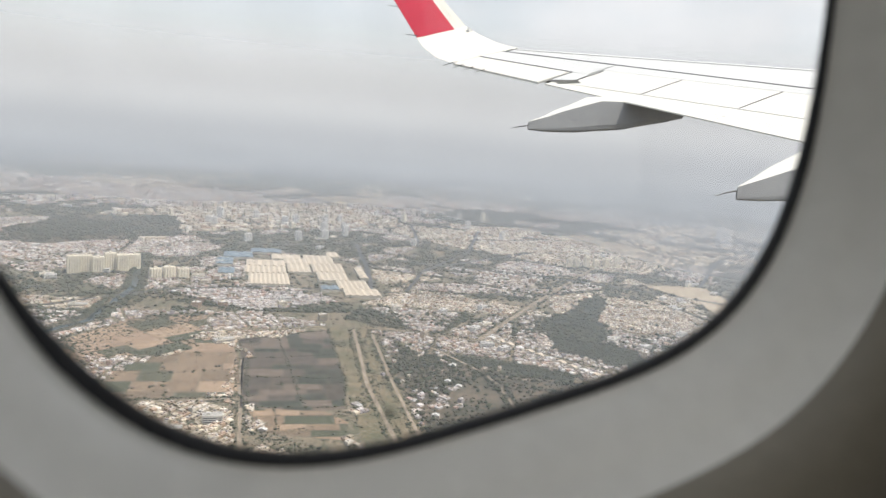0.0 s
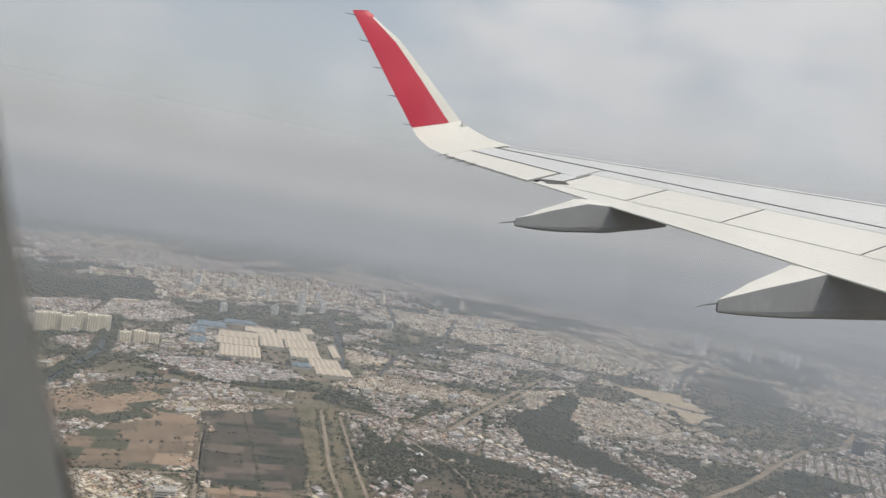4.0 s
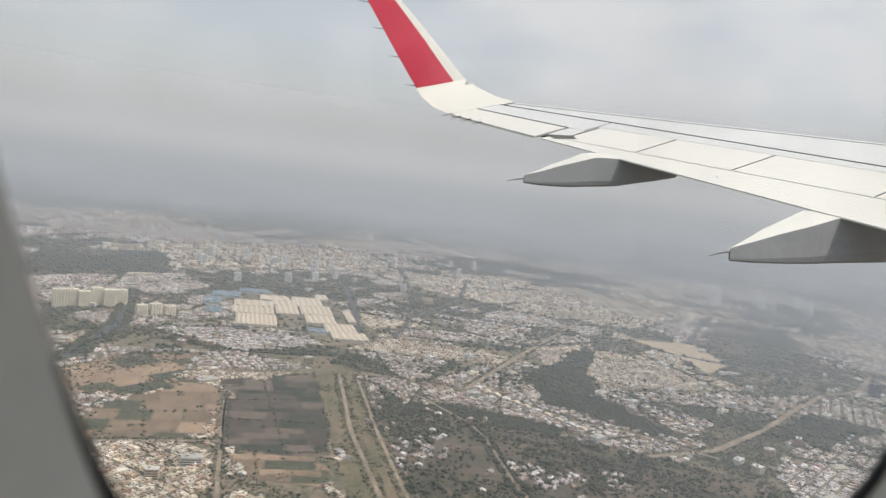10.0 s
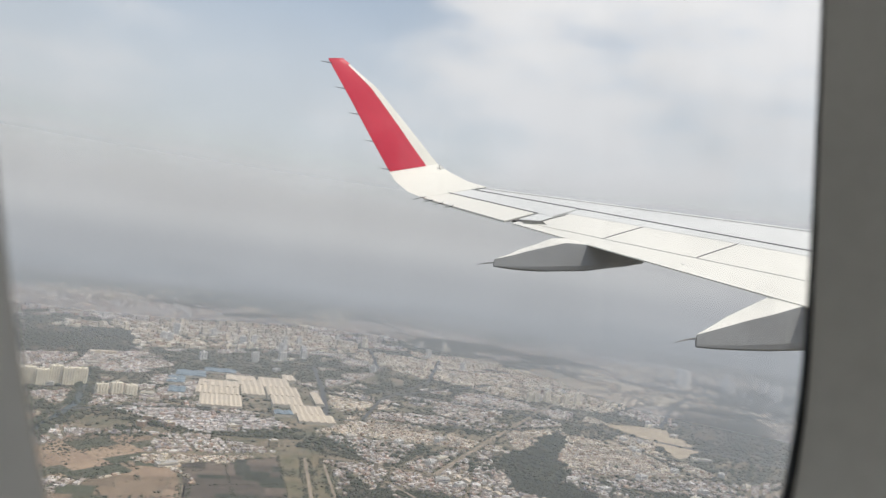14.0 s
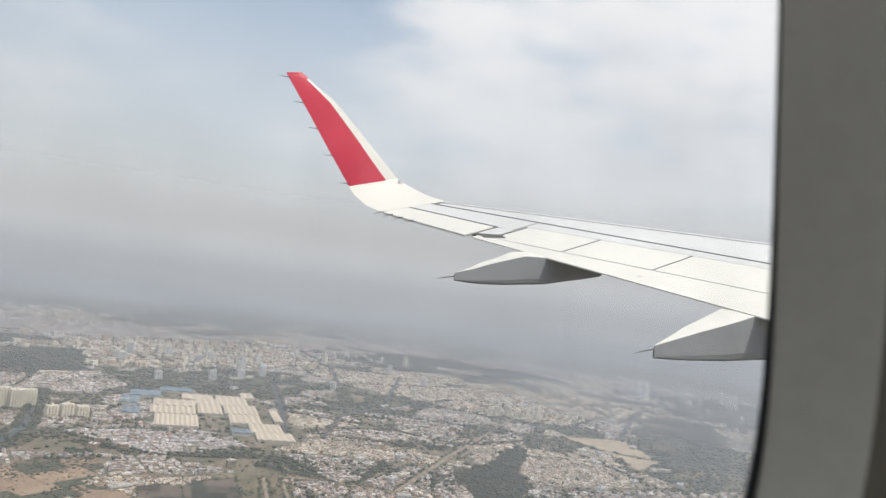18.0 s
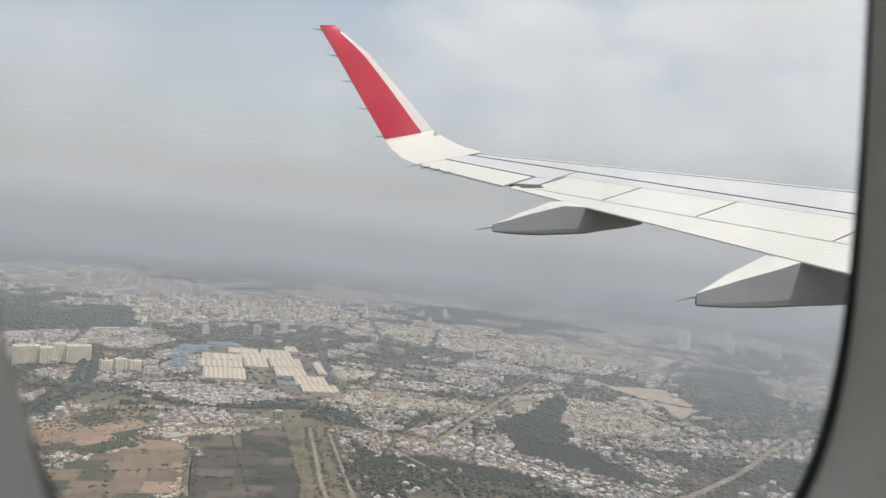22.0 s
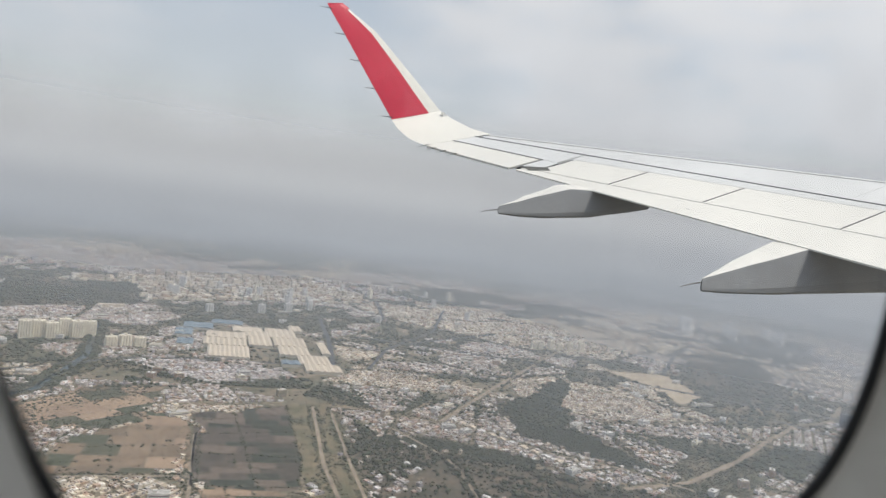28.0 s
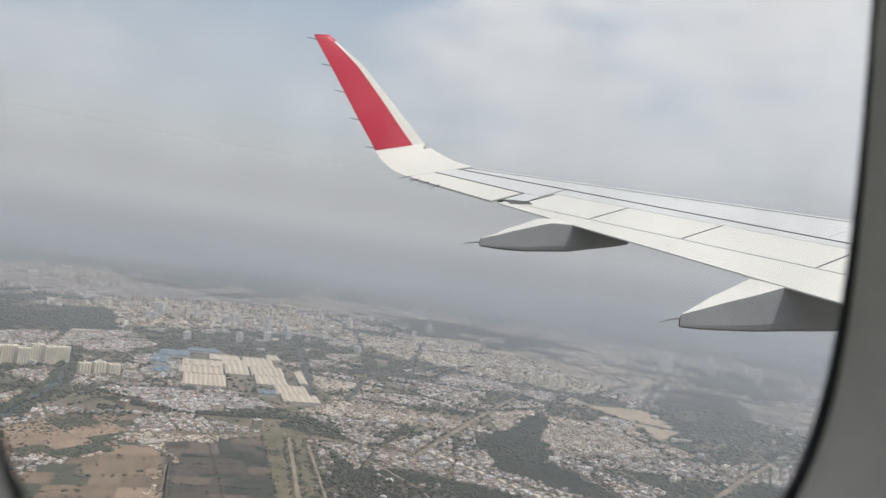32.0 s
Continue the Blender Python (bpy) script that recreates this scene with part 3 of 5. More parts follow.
def quarter_of(x, y):
    """The quarter that a place lies in, and how near its border is."""
    best, second, own = np.full(len(x), 1e9), np.full(len(x), 1e9), np.zeros(len(x), int)
    for k, (sx, sy) in enumerate(SEEDS):
        d = np.hypot(x - sx + 30 * np.sin(y / 130.0), y - sy + 30 * np.sin(x / 150.0))
        near = d < best
        second = np.where(near, best, np.minimum(second, d))
        own = np.where(near, k, own)
        best = np.minimum(best, d)
    return own, (second - best) / 2


def build_city():
    rng = np.random.default_rng(14)
    place, size, turn, tone = [], [], [], []
    for d, ((sx, sy), ang, style) in enumerate(zip(SEEDS, LANES, STYLES)):
        far = math.hypot(sx, sy) > 2300
        wide, deep, lane, fill, loose = ((6.2, 7.2, 7.0, 0.97, 0.03), (5.8, 6.6, 3.0, 0.96, 0.09), (6.8, 8.0, 5.0, 0.88, 0.10), (7.6, 8.2, 5.0, 0.93, 0.06))[style]
        outer = math.hypot(sx, sy) > 3050
        if outer:
            wide, deep, lane, fill, loose = wide * 2.2, deep * 1.9, lane * 2.6, fill - 0.24, loose + 0.20
        elif far:
            wide, deep, lane, fill, loose = wide * 1.32, deep * 1.25, lane * 1.3, fill - 0.12, loose + 0.15
        reach = 620 if not far else 820
        ni, nj = int(2 * reach / wide), int(2 * reach / (deep + lane / 2))
        i, j = np.meshgrid(np.arange(ni), np.arange(nj))
        block_len = int(rng.integers(8, 20))
        u = i * wide + (i // block_len) * lane - reach
        v = (j // 2) * (2 * deep + lane) + (j % 2) * deep - reach
        u, v = u.ravel(), v.ravel()
        v = v + 14 * np.sin(u / 95.0 + d) * (style != 0)
        c, s = math.cos(radians(ang)), math.sin(radians(ang))
        x, y = sx + c * u - s * v, sy + s * u + c * v
        ok = in_view(x, y)
        x, y = x[ok], y[ok]
        own, border = quarter_of(x, y)
        ok = (own == d) & (border > 5.5 + 4 * (d % 3))
        for poly in CLOSED:
            if poly is SCRUB:  # a few hamlets stand in the scrub
                ok &= ~inside(poly, x, y) | ((wave(x, y, 48, 5) + 0.5 * wave(x, y, 17, 2) > 0.22) & (rng.uniform(0, 1, len(x)) < 0.42))
            else:
                ok &= ~inside(poly, x, y)
        for line, width, _ in ROADS:
            ok &= near_line(line, x, y) > width / 2 + 6
        ok &= near_line(CANAL, x, y) > 27
        open_land = open_ground(x, y)
        ok &= open_land < np.where(np.hypot(x, y) > 1500, 0.52, 0.62)
        green = np.clip((np.hypot(x, y) - 1050) / 200, 0, 1) * np.clip((2500 - np.hypot(x, y)) / 400, 0, 1)
        ok &= rng.uniform(0, 1, len(x)) < fill - 0.13 * green - (0.28 + 0.12 * green) * np.clip(open_land, -0.1, 1)
        x, y = x[ok], y[ok]
        n = len(x)
        along, across = rng.uniform(-loose, loose, n) * wide * 0.4, rng.uniform(-loose, loose, n) * wide
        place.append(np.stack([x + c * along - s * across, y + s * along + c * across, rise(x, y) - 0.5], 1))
        tall = rng.choice([1.0, 1.12, 1.5, 0.85, 2.2], n, p=[0.42, 0.26, 0.10, 0.18, 0.04]) if not far else rng.choice([1.0, 1.4, 0.8, 2.0, 3.2], n, p=[0.42, 0.28, 0.22, 0.06, 0.02])
        size.append(np.stack([wide * rng.choice([0.86, 1.0, 1.02, 1.5], n, p=[0.12, 0.42, 0.30, 0.16]) / 2, deep * rng.choice([0.8, 0.92, 1.0], n, p=[0.2, 0.3, 0.5]) / 2, (3.1 if not far else 7.5 if outer else 4.2) * tall * rng.uniform(0.85, 1.2, n)], 1))
        turn.append(np.full(n, radians(ang)) + rng.normal(0, (0.01, 0.035, 0.03, 0.02)[style], n))
        tone.append(np.where((np.hypot(x, y) < 1150) & (x < 330), 1, (0, 1, 0, 2)[style] if not far else d % 2))
    return np.concatenate(place), np.concatenate(size), np.concatenate(turn), np.concatenate(tone)


def turns(angle, size):
    c, s = np.cos(angle), np.sin(angle)
    z = np.zeros_like(c)
    return np.stack([np.stack([c * size[:, 0], -s * size[:, 1], z], 1), np.stack([s * size[:, 0], c * size[:, 1], z], 1), np.stack([z, z, size[:, 2]], 1)], 1)


BOX_V = [(-1, -1, 0), (1, -1, 0), (1, 1, 0), (-1, 1, 0), (-1, -1, 1), (1, -1, 1), (1, 1, 1), (-1, 1, 1)]
BOX_F = [(4, 5, 6, 7), (0, 1, 5, 4), (1, 2, 6, 5), (2, 3, 7, 6), (3, 0, 4, 7)]

H_PLACE, H_SIZE, H_TURN, H_TONE = build_city()
H_DIST = np.hypot(H_PLACE[:, 0], H_PLACE[:, 1])
NEAR_HOUSES = np.argsort(np.where((H_DIST > 745) & (np.arctan2(H_PLACE[:, 0], H_PLACE[:, 1]) > radians(-6)), H_DIST, 1e9))[:300]
REST = np.ones(len(H_PLACE), bool)
REST[NEAR_HOUSES] = False


def build_rest_of_city():
    rng = np.random.default_rng(9)
    for tone, mat, label in ((0, "house", "dense carpet of flat-roofed plastered houses"), (1, "house_earthy", "crowded quarter of earth-coloured flat-roofed houses"),
                             (2, "house_chalky", "rows of chalky white flat-roofed houses")):
        pick = REST & (H_TONE == tone)
        ob = part("houses", many("houses", BOX_V, BOX_F, (turns(H_TURN[pick], H_SIZE[pick]), H_PLACE[pick]), M[mat]))
        tagged(ob, label, "houses", kind="stuff")
    p, s, a = H_PLACE[REST], H_SIZE[REST], H_TURN[REST]
    # stair heads and roof rooms
    close = (np.hypot(p[:, 0], p[:, 1]) < 1900) & (rng.uniform(0, 1, len(p)) < 0.7)
    q, t, b = p[close].copy(), s[close].copy(), a[close]
    off = rng.uniform(-0.5, 0.5, (len(q), 2)) * t[:, :2]
    q[:, 0] += np.cos(b) * off[:, 0] - np.sin(b) * off[:, 1]
    q[:, 1] += np.sin(b) * off[:, 0] + np.cos(b) * off[:, 1]
    q[:, 2] += t[:, 2] - 0.02
    t = np.stack([t[:, 0] * rng.uniform(0.25, 0.5, len(q)), t[:, 1] * rng.uniform(0.25, 0.5, len(q)), rng.uniform(1.2, 2.2, len(q))], 1)
    ob = part("roof_rooms", many("roof_rooms", BOX_V, BOX_F, (turns(b, t), q), M["house"]))
    tagged(ob, "small stair heads and rooms on the flat roofs", "roof rooms", kind="stuff")


build_rest_of_city()


def build_far_country():
    """Wooded slopes past the city, with a few settlements strung out along its valleys."""
    rng = np.random.default_rng(52)
    n = 9000
    a, r = rng.uniform(radians(-22), radians(68), n), rng.uniform(4330.0, 4960.0, n)
    x, y = r * np.sin(a), r * np.cos(a)
    town = wave(a * 3000, r * 9, 420, 3) + 0.6 * wave(a * 3000, r * 5, 160, 6) + 0.2 * rng.normal(0, 1, n) > 0.34
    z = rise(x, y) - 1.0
    grove = ~town & (rng.uniform(0, 1, n) < 0.8)
    wide = rng.uniform(9, 26, n)
    dome = [(math.cos(t * 0.8976) * k, math.sin(t * 0.8976) * k, h) for k, h in ((1.0, 0.0), (0.86, 0.7), (0.45, 1.0)) for t in range(7)] + [(0, 0, 1.08)]
    dome_f = [q for t in range(7) for u in (0, 7) for q in ((u + t, u + (t + 1) % 7, u + 7 + (t + 1) % 7), (u + t, u + 7 + (t + 1) % 7, u + 7 + t))] + [(14 + t, 14 + (t + 1) % 7, 21) for t in range(7)]
    size = np.stack([wide * rng.uniform(1.0, 2.4, n), wide, rng.uniform(3, 7, n)], 1)
    turn = -a + rng.uniform(-0.3, 0.3, n)
    ob = part("far_groves", many("far_groves", dome, dome_f, (turns(turn[grove], size[grove]), np.stack([x, y, z], 1)[grove]), M["leaf"]))
    tagged(ob, "dark groves fading into the haze past the city", "trees", kind="stuff")
    pa, pr = np.repeat(a[town], 3), np.repeat(r[town], 3)
    m = len(pa)
    pa, pr = pa + rng.normal(0, 0.012, m), np.clip(pr + rng.normal(0, 7, m), 4330, 4970)
    px, py = pr * np.sin(pa), pr * np.cos(pa)
    size = np.stack([rng.uniform(4, 11, m), rng.uniform(2, 4, m), rng.choice([2.5, 4.0, 6.0], m, p=[0.6, 0.3, 0.1])], 1)
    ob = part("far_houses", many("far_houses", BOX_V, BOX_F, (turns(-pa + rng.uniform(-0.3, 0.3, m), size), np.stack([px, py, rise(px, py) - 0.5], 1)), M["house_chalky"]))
    tagged(ob, "pale strung-out settlements fading into the haze", "houses", kind="stuff")


build_far_country()


# ---- strips, fields and patches of open land ----
def strip(line, width, z):
    pts = []
    for (x0, y0), (x1, y1) in zip(line, line[1:]):
        n = max(1, int(math.hypot(x1 - x0, y1 - y0) / 90))
        pts += [Vector((x0 + (x1 - x0) * k / n, y0 + (y1 - y0) * k / n, 0)) for k in range(n)]
    pts.append(Vector((*line[-1], 0)))
    verts, faces = [], []
    for k, p in enumerate(pts):
        d = (pts[min(k + 1, len(pts) - 1)] - pts[max(k - 1, 0)]).normalized()
        s = Vector((-d.y, d.x, 0)) * width / 2
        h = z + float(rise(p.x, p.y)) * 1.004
        verts += [(p.x + s.x, p.y + s.y, h), (p.x - s.x, p.y - s.y, h)]
        if k:
            faces.append((2 * k - 2, 2 * k - 1, 2 * k + 1, 2 * k))
    return verts, faces


for k, (line, width, surf) in enumerate(ROADS):
    ob = part("road", mesh_of("road", *strip(line, width, 0.30 + 0.02 * k), M[surf]))
    tagged(ob, {"asphalt": "grey asphalt road through the city", "earth_road": "pale earth road beside the houses"}[surf], "road", kind="structure")
tagged(part("canal", mesh_of("canal", *strip(CANAL, 16, 0.2), M["canal"])), "dark green drainage canal lined with trees", "canal", kind="structure")


def patch(name, poly, z, mat, label):
    ob = part(name, mesh_of(name, [(x, y, z) for x, y in poly], [tuple(range(len(poly)))], mat))
    tagged(ob, label, "ground", kind="structure")


patch("park_ground", PARK, 0.12, M["grass"], "dry grass of a walled park")
patch("scrub_ground", SCRUB, 0.10, M["scrub"], "dark scrubland with bare tracks")
patch("green_belt", BELT, 0.20, M["grass"], "dry grass strip beside an earth road")
patch("meadow", MEADOW, 0.14, M["grass"], "rough meadow between the houses")
patch("clearing", CLEARING, 0.12, M["sand"], "bare sandy clearing")
patch("fallow_ground", DARKFIELD, 0.16, M["scrub"], "dark fallow ground")
patch("green_ground", GREEN2, 0.11, M["scrub"], "dark green common")
M["woodland_floor"] = surface("woodland_floor", (0.040, 0.044, 0.030), 0.95, vary=0.3, scale=0.03, spec=0.1)
for wood in (WOODS, GREEN2, BAND):
    patch("woodland_floor", wood, 0.17, M["woodland_floor"], "dark leafy ground under the wood")
for wood in (WOODS3, FOREST):
    patch("wood_pasture", wood, 0.17, M["scrub"], "dark scrub between the far trees")
patch("factory_yard", FACTORY, 0.13, M["soil"], "bare earth factory yard")


def cut(poly, quad):
    """The share of a polygon that lies within a convex quad."""
    out = list(poly)
    for (x0, y0), (x1, y1) in zip(quad, quad[1:] + quad[:1]):
        src, out = out, []
        for (ax, ay), (bx, by) in zip(src, src[1:] + src[:1]):
            p, q = (x1 - x0) * (ay - y0) - (y1 - y0) * (ax - x0), (x1 - x0) * (by - y0) - (y1 - y0) * (bx - x0)
            if p >= 0:
                out.append((ax, ay))
            if (p >= 0) != (q >= 0):
                out.append((ax + (bx - ax) * p / (p - q), ay + (by - ay) * p / (p - q)))
    return out


def field_grid(name, poly, ang, cell, z, mat, label, seed):
    rng = np.random.default_rng(seed)
    xs, ys = np.array([p[0] for p in poly]), np.array([p[1] for p in poly])
    cx, cy, reach = xs.mean(), ys.mean(), max(np.ptp(xs), np.ptp(ys))
    c, s = math.cos(radians(ang)), math.sin(radians(ang))
    pieces = []
    v = -reach
    while v < reach:
        dv = cell * rng.uniform(0.6, 1.3)
        u = -reach
        while u < reach:
            du = cell * rng.uniform(0.8, 2.4)
            quad = [(cx + c * a - s * b, cy + s * a + c * b) for a, b in ((u + 0.7, v + 0.7), (u + du - 0.7, v + 0.7), (u + du - 0.7, v + dv - 0.7), (u + 0.7, v + dv - 0.7))]
            rim = cut(poly, quad)
            if len(rim) > 2:
                pieces.append(([(x, y, z) for x, y in rim], [tuple(range(len(rim)))]))
            u += du
        v += dv
    tagged(part(name, mesh_of(name, *joined(*pieces), mat)), label, "fields", kind="stuff")


field_grid("fields", TANFIELD, -11, 44, 0.72, M["field"], "tan and green field plots with earth banks", 1)
field_grid("fields", FARM, 20, 60, 0.66, M["field"], "brown and green farm plots", 2)
field_grid("fields", MEADOW, 30, 55, 0.60, M["field"], "small tan plots between trees", 3)
field_grid("fields", PLOTS, -12, 30, 0.78, M["field"], "small tan and green garden plots", 6)
field_grid("fields", DARKFIELD, -10, 30, 0.5, M["dark_field"], "dark fallow plots", 4)


# ---- trees ----
def clump():
    """A leafy crown: a rough ball of twenty faces on a narrow foot."""
    bm = bmesh.new()
    bmesh.ops.create_icosphere(bm, subdivisions=1, radius=1.0)
    rng = random.Random(3)
    for v in bm.verts:
        v.co *= rng.uniform(0.72, 1.18)
        v.co.z = v.co.z * 0.8 + 0.85
    verts, faces = [tuple(v.co) for v in bm.verts], [tuple(v.index for v in f.verts) for f in bm.faces]
    bm.free()
    return verts, faces


def scatter_trees():
    rng = np.random.default_rng(21)
    n = 620000
    a, r = rng.uniform(radians(-20), radians(67), n), np.sqrt(rng.uniform(600 ** 2, 4600 ** 2, n))
    r[500000:] = np.sqrt(rng.uniform(600 ** 2, 1600 ** 2, 120000))
    x, y = r * np.sin(a), r * np.cos(a)
    keep = np.zeros(n, bool)
    luck = rng.uniform(0, 1, n)
    dense = np.clip(np.interp(r, (1000, 1250, 2300, 2700), (-0.08, 0.10, 0.10, 0.0)) + 0.40 * wave(x, y, 120, 5) + 0.55 * wave(x, y, 37, 8) + 0.45 * wave(x, y, 13, 2), 0.02, 1.1)
    own, border = quarter_of(x, y)
    leafy = STYLES[own] == 2
    dense = np.where(leafy, dense + 0.22, dense)
    dense = np.where((border < 8 + 4 * (own % 3)) & (border > 3) & (own % 3 != 1), 1.0, dense)
    for poly, want in ((FOREST, np.clip(1.0 + 0.8 * wave(x, y, 70, 3) + 0.6 * wave(x, y, 23, 7), 0.1, 1.8)), (WOODS, np.clip(1.5 + 0.9 * wave(x, y, 34, 4) + 0.6 * wave(x, y, 12, 2), 0.3, 1.8)), (WOODS3, np.clip(0.8 + 1.0 * wave(x, y, 52, 9) + 0.7 * wave(x, y, 19, 3), 0.05, 1.6)), (PARK, 0.75), (SCRUB, np.where(0.16 + wave(x, y, 46, 6) + 0.7 * wave(x, y, 15, 9) + 0.5 * wave(x, y, 6, 4) > 0, 0.31, 0.05)), (BELT, np.clip(0.06 + 0.6 * wave(x, y, 22, 7), 0.03, 0.6)), (MEADOW, np.clip(0.45 + 0.7 * wave(x, y, 30, 4), 0.03, 1.2)), (GREEN2, 1.2), (BAND, 1.2),
                       (FARM, 0.16), (TANFIELD, np.clip(0.5 * wave(x, y, 30, 6) + 0.4 * wave(x, y, 11, 3) - 0.38, 0.012, 0.5)), (PLOTS, 0.04), (DARKFIELD, np.clip(0.7 * wave(x, y, 24, 3) + 0.5 * wave(x, y, 9, 5) - 0.4, 0.0, 0.4)), (FACTORY, 0.22), (CLEARING, 0.0)):
        dense = np.where(inside(poly, x, y), want, dense)
    open_land = open_ground(x, y)
    free = np.ones(n, bool)
    for poly in CLOSED:
        free &= ~inside(poly, x, y)
    dense = np.where(free & (open_land > np.where(r > 1500, 0.49, 0.58)), np.clip(1.0 + 0.9 * wave(x, y, 17, 6), 0.25, 1.6), dense)
    dense = np.where(free & (r < 1150) & (open_land <= 0.58), dense * 0.45, dense)
    d = near_line(CANAL, x, y)
    dense = np.where((d < 27) & (d > 8), 2.0, np.where(d <= 8, 0.25, dense))
    for line, width, _ in ROADS:
        d = near_line(line, x, y)
        dense = np.where(d < width / 2 + 1, 0, np.where(d < width / 2 + 9, np.maximum(dense, 0.7), dense))
    for line in HEDGES:
        dense = np.where(near_line(line, x, y) < 3.0, 0.6, dense)
    keep = luck < dense * np.where(r < 1500, 0.95, 0.42)
    x, y, r = x[keep], y[keep], r[keep]
    n = len(x)
    grow = np.where(r < 1500, 0.58, 1.22) * rng.choice([0.7, 1.0, 1.35, 1.9], n, p=[0.4, 0.33, 0.2, 0.07])
    wild = inside(SCRUB, x, y)
    grow = np.where(wild, grow * rng.uniform(1.0, 1.9, n), grow)
    size = np.stack([2.7 * grow * rng.uniform(0.8, 1.3, n), 2.7 * grow, 2.7 * grow * np.where(wild, rng.uniform(0.75, 1.2, n), rng.uniform(0.45, 0.8, n))], 1)
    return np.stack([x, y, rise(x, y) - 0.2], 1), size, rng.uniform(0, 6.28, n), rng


def build_trees():
    place, size, turn, rng = scatter_trees()
    v, f = clump()
    away = np.hypot(place[:, 0], place[:, 1])
    order = np.argsort(away)
    close = order[:120]
    middle, far = order[120:][away[order[120:]] < 1700], order[120:][away[order[120:]] >= 1700]
    ob = part("woodland", many("woodland", v, f, (turns(turn[middle], size[middle]), place[middle]), M["leaf"]))
    tagged(ob, "dark green trees scattered between the houses", "trees", kind="stuff")
    dome = [(math.cos(t * 1.2566) * k, math.sin(t * 1.2566) * k, z) for k, z in ((0.75, 0.0), (1.05, 0.8)) for t in range(5)] + [(0.1, -0.1, 1.55)]
    dome_f = [q for t in range(5) for q in ((t, (t + 1) % 5, 5 + (t + 1) % 5), (t, 5 + (t + 1) % 5, 5 + t), (5 + t, 5 + (t + 1) % 5, 10))]
    ob = part("woodland", many("woodland", dome, dome_f, (turns(turn[far], size[far]), place[far]), M["leaf"]))
    tagged(ob, "hazy woods and trees between the far quarters", "trees", kind="stuff")
    trunk = mesh_of("trunk", *closed([[(0.28 * k * math.cos(t * 1.047), 0.28 * k * math.sin(t * 1.047), z) for t in range(6)] for k, z in ((1.0, 0), (0.7, 1.2), (0.4, 3.0))]), M["bark"])
    crown = bpy.data.meshes.new("crown")
    cv, cf = joined(*[([(p[0] * k + dx, p[1] * k + dy, p[2] * k + dz) for p in v], f) for k, dx, dy, dz in ((2.2, 0, 0, 1.0), (1.6, 1.4, 0.5, 1.6), (1.5, -1.2, 0.8, 1.4), (1.3, 0.2, -1.4, 1.8), (1.2, 0.1, 0.3, 3.2))])
    crown.from_pydata(cv, [], cf)
    crown.materials.append(M["leaf"])
    first = None
    for k in close:
        m = Matrix.Translation(place[k]) @ Matrix.Rotation(turn[k], 4, "Z")
        if first is None:
            first = base("tree", 0, 0, 0, "dark green broad-leaved tree beside the houses", "tree", "trees near the houses")
            part("trunk", trunk, first)
            part("crown", crown, first)
            first.matrix_basis = m
        else:
            copy_thing(first, m)


build_trees()


# ---- single houses, the nearest three hundred ----
def build_near_houses():
    rng = random.Random(8)
    kinds = []
    for k in range(6):
        w, d, h = rng.uniform(2.8, 3.3), rng.uniform(3.0, 3.7), (3.3, 3.8, 4.6, 6.2, 3.2, 3.6)[k]
        wall = mesh_of("wall", *block(-w, w, -d, d, 0, h), M["house_one"])
        roof = mesh_of("roof", *block(-w + 0.25, w - 0.25, -d + 0.25, d - 0.25, h - 0.1, h + 0.02), M["roof_grey"])
        rim = mesh_of("parapet", *joined(block(-w, w, -d, -d + 0.2, h, h + 0.8), block(-w, w, d - 0.2, d, h, h + 0.8),
                                         block(-w, -w + 0.2, -d + 0.2, d - 0.2, h, h + 0.8), block(w - 0.2, w, -d + 0.2, d - 0.2, h, h + 0.8)), M["house_one"])
        room = mesh_of("stair_head", *block(-w * 0.7, -w * 0.05, -d * 0.6, -d * 0.05, h + 0.02, h + 1.9), M["house_one"])
        tank = mesh_of("water_tank", *closed([[(w * 0.45 + r * math.cos(t * 0.785), d * 0.4 + r * math.sin(t * 0.785), z) for t in range(8)]
                                              for r, z in ((0.65, h + 0.02), (0.7, h + 0.5), (0.65, h + 1.1), (0.3, h + 1.35))]), M["tank"])
        wins = [mesh_of("window", *block(x - 0.5, x + 0.5, -d - 0.03, -d + 0.05, z, z + 1.2), M["opening"]) for x in (-w * 0.5, w * 0.5) for z in (1.0,) + ((4.0,) if h > 5.5 else ())]
        ob = base("house", 0, 0, 0, "flat-roofed plastered house with a stair head and parapet", "house", "houses of the nearest quarter")
        walls, top = part("wall", wall, ob), part("roof", roof, ob)
        part("parapet", rim, top)
        part("stair_head", room, top)
        part("water_tank", tank, top, "black plastic water tank")
        for me in wins:
            part("window", me, walls)
        kinds.append((ob, w, d, h))
    used, first = set(), {}
    for n, k in enumerate(NEAR_HOUSES):
        kind = n % 6
        ob, w, d, h = kinds[kind]
        sx, sy, sz = H_SIZE[k]
        m = Matrix.Translation(H_PLACE[k]) @ Matrix.Rotation(H_TURN[k] + (math.pi if n % 2 else 0), 4, "Z") @ Matrix.Diagonal((sx / w, sy / d, sz / h, 1))
        if kind in used:
            copy_thing(ob, m)
        else:
            used.add(kind)
            first[kind] = m
    for kind, m in first.items():
        kinds[kind][0].matrix_basis = m


build_near_houses()


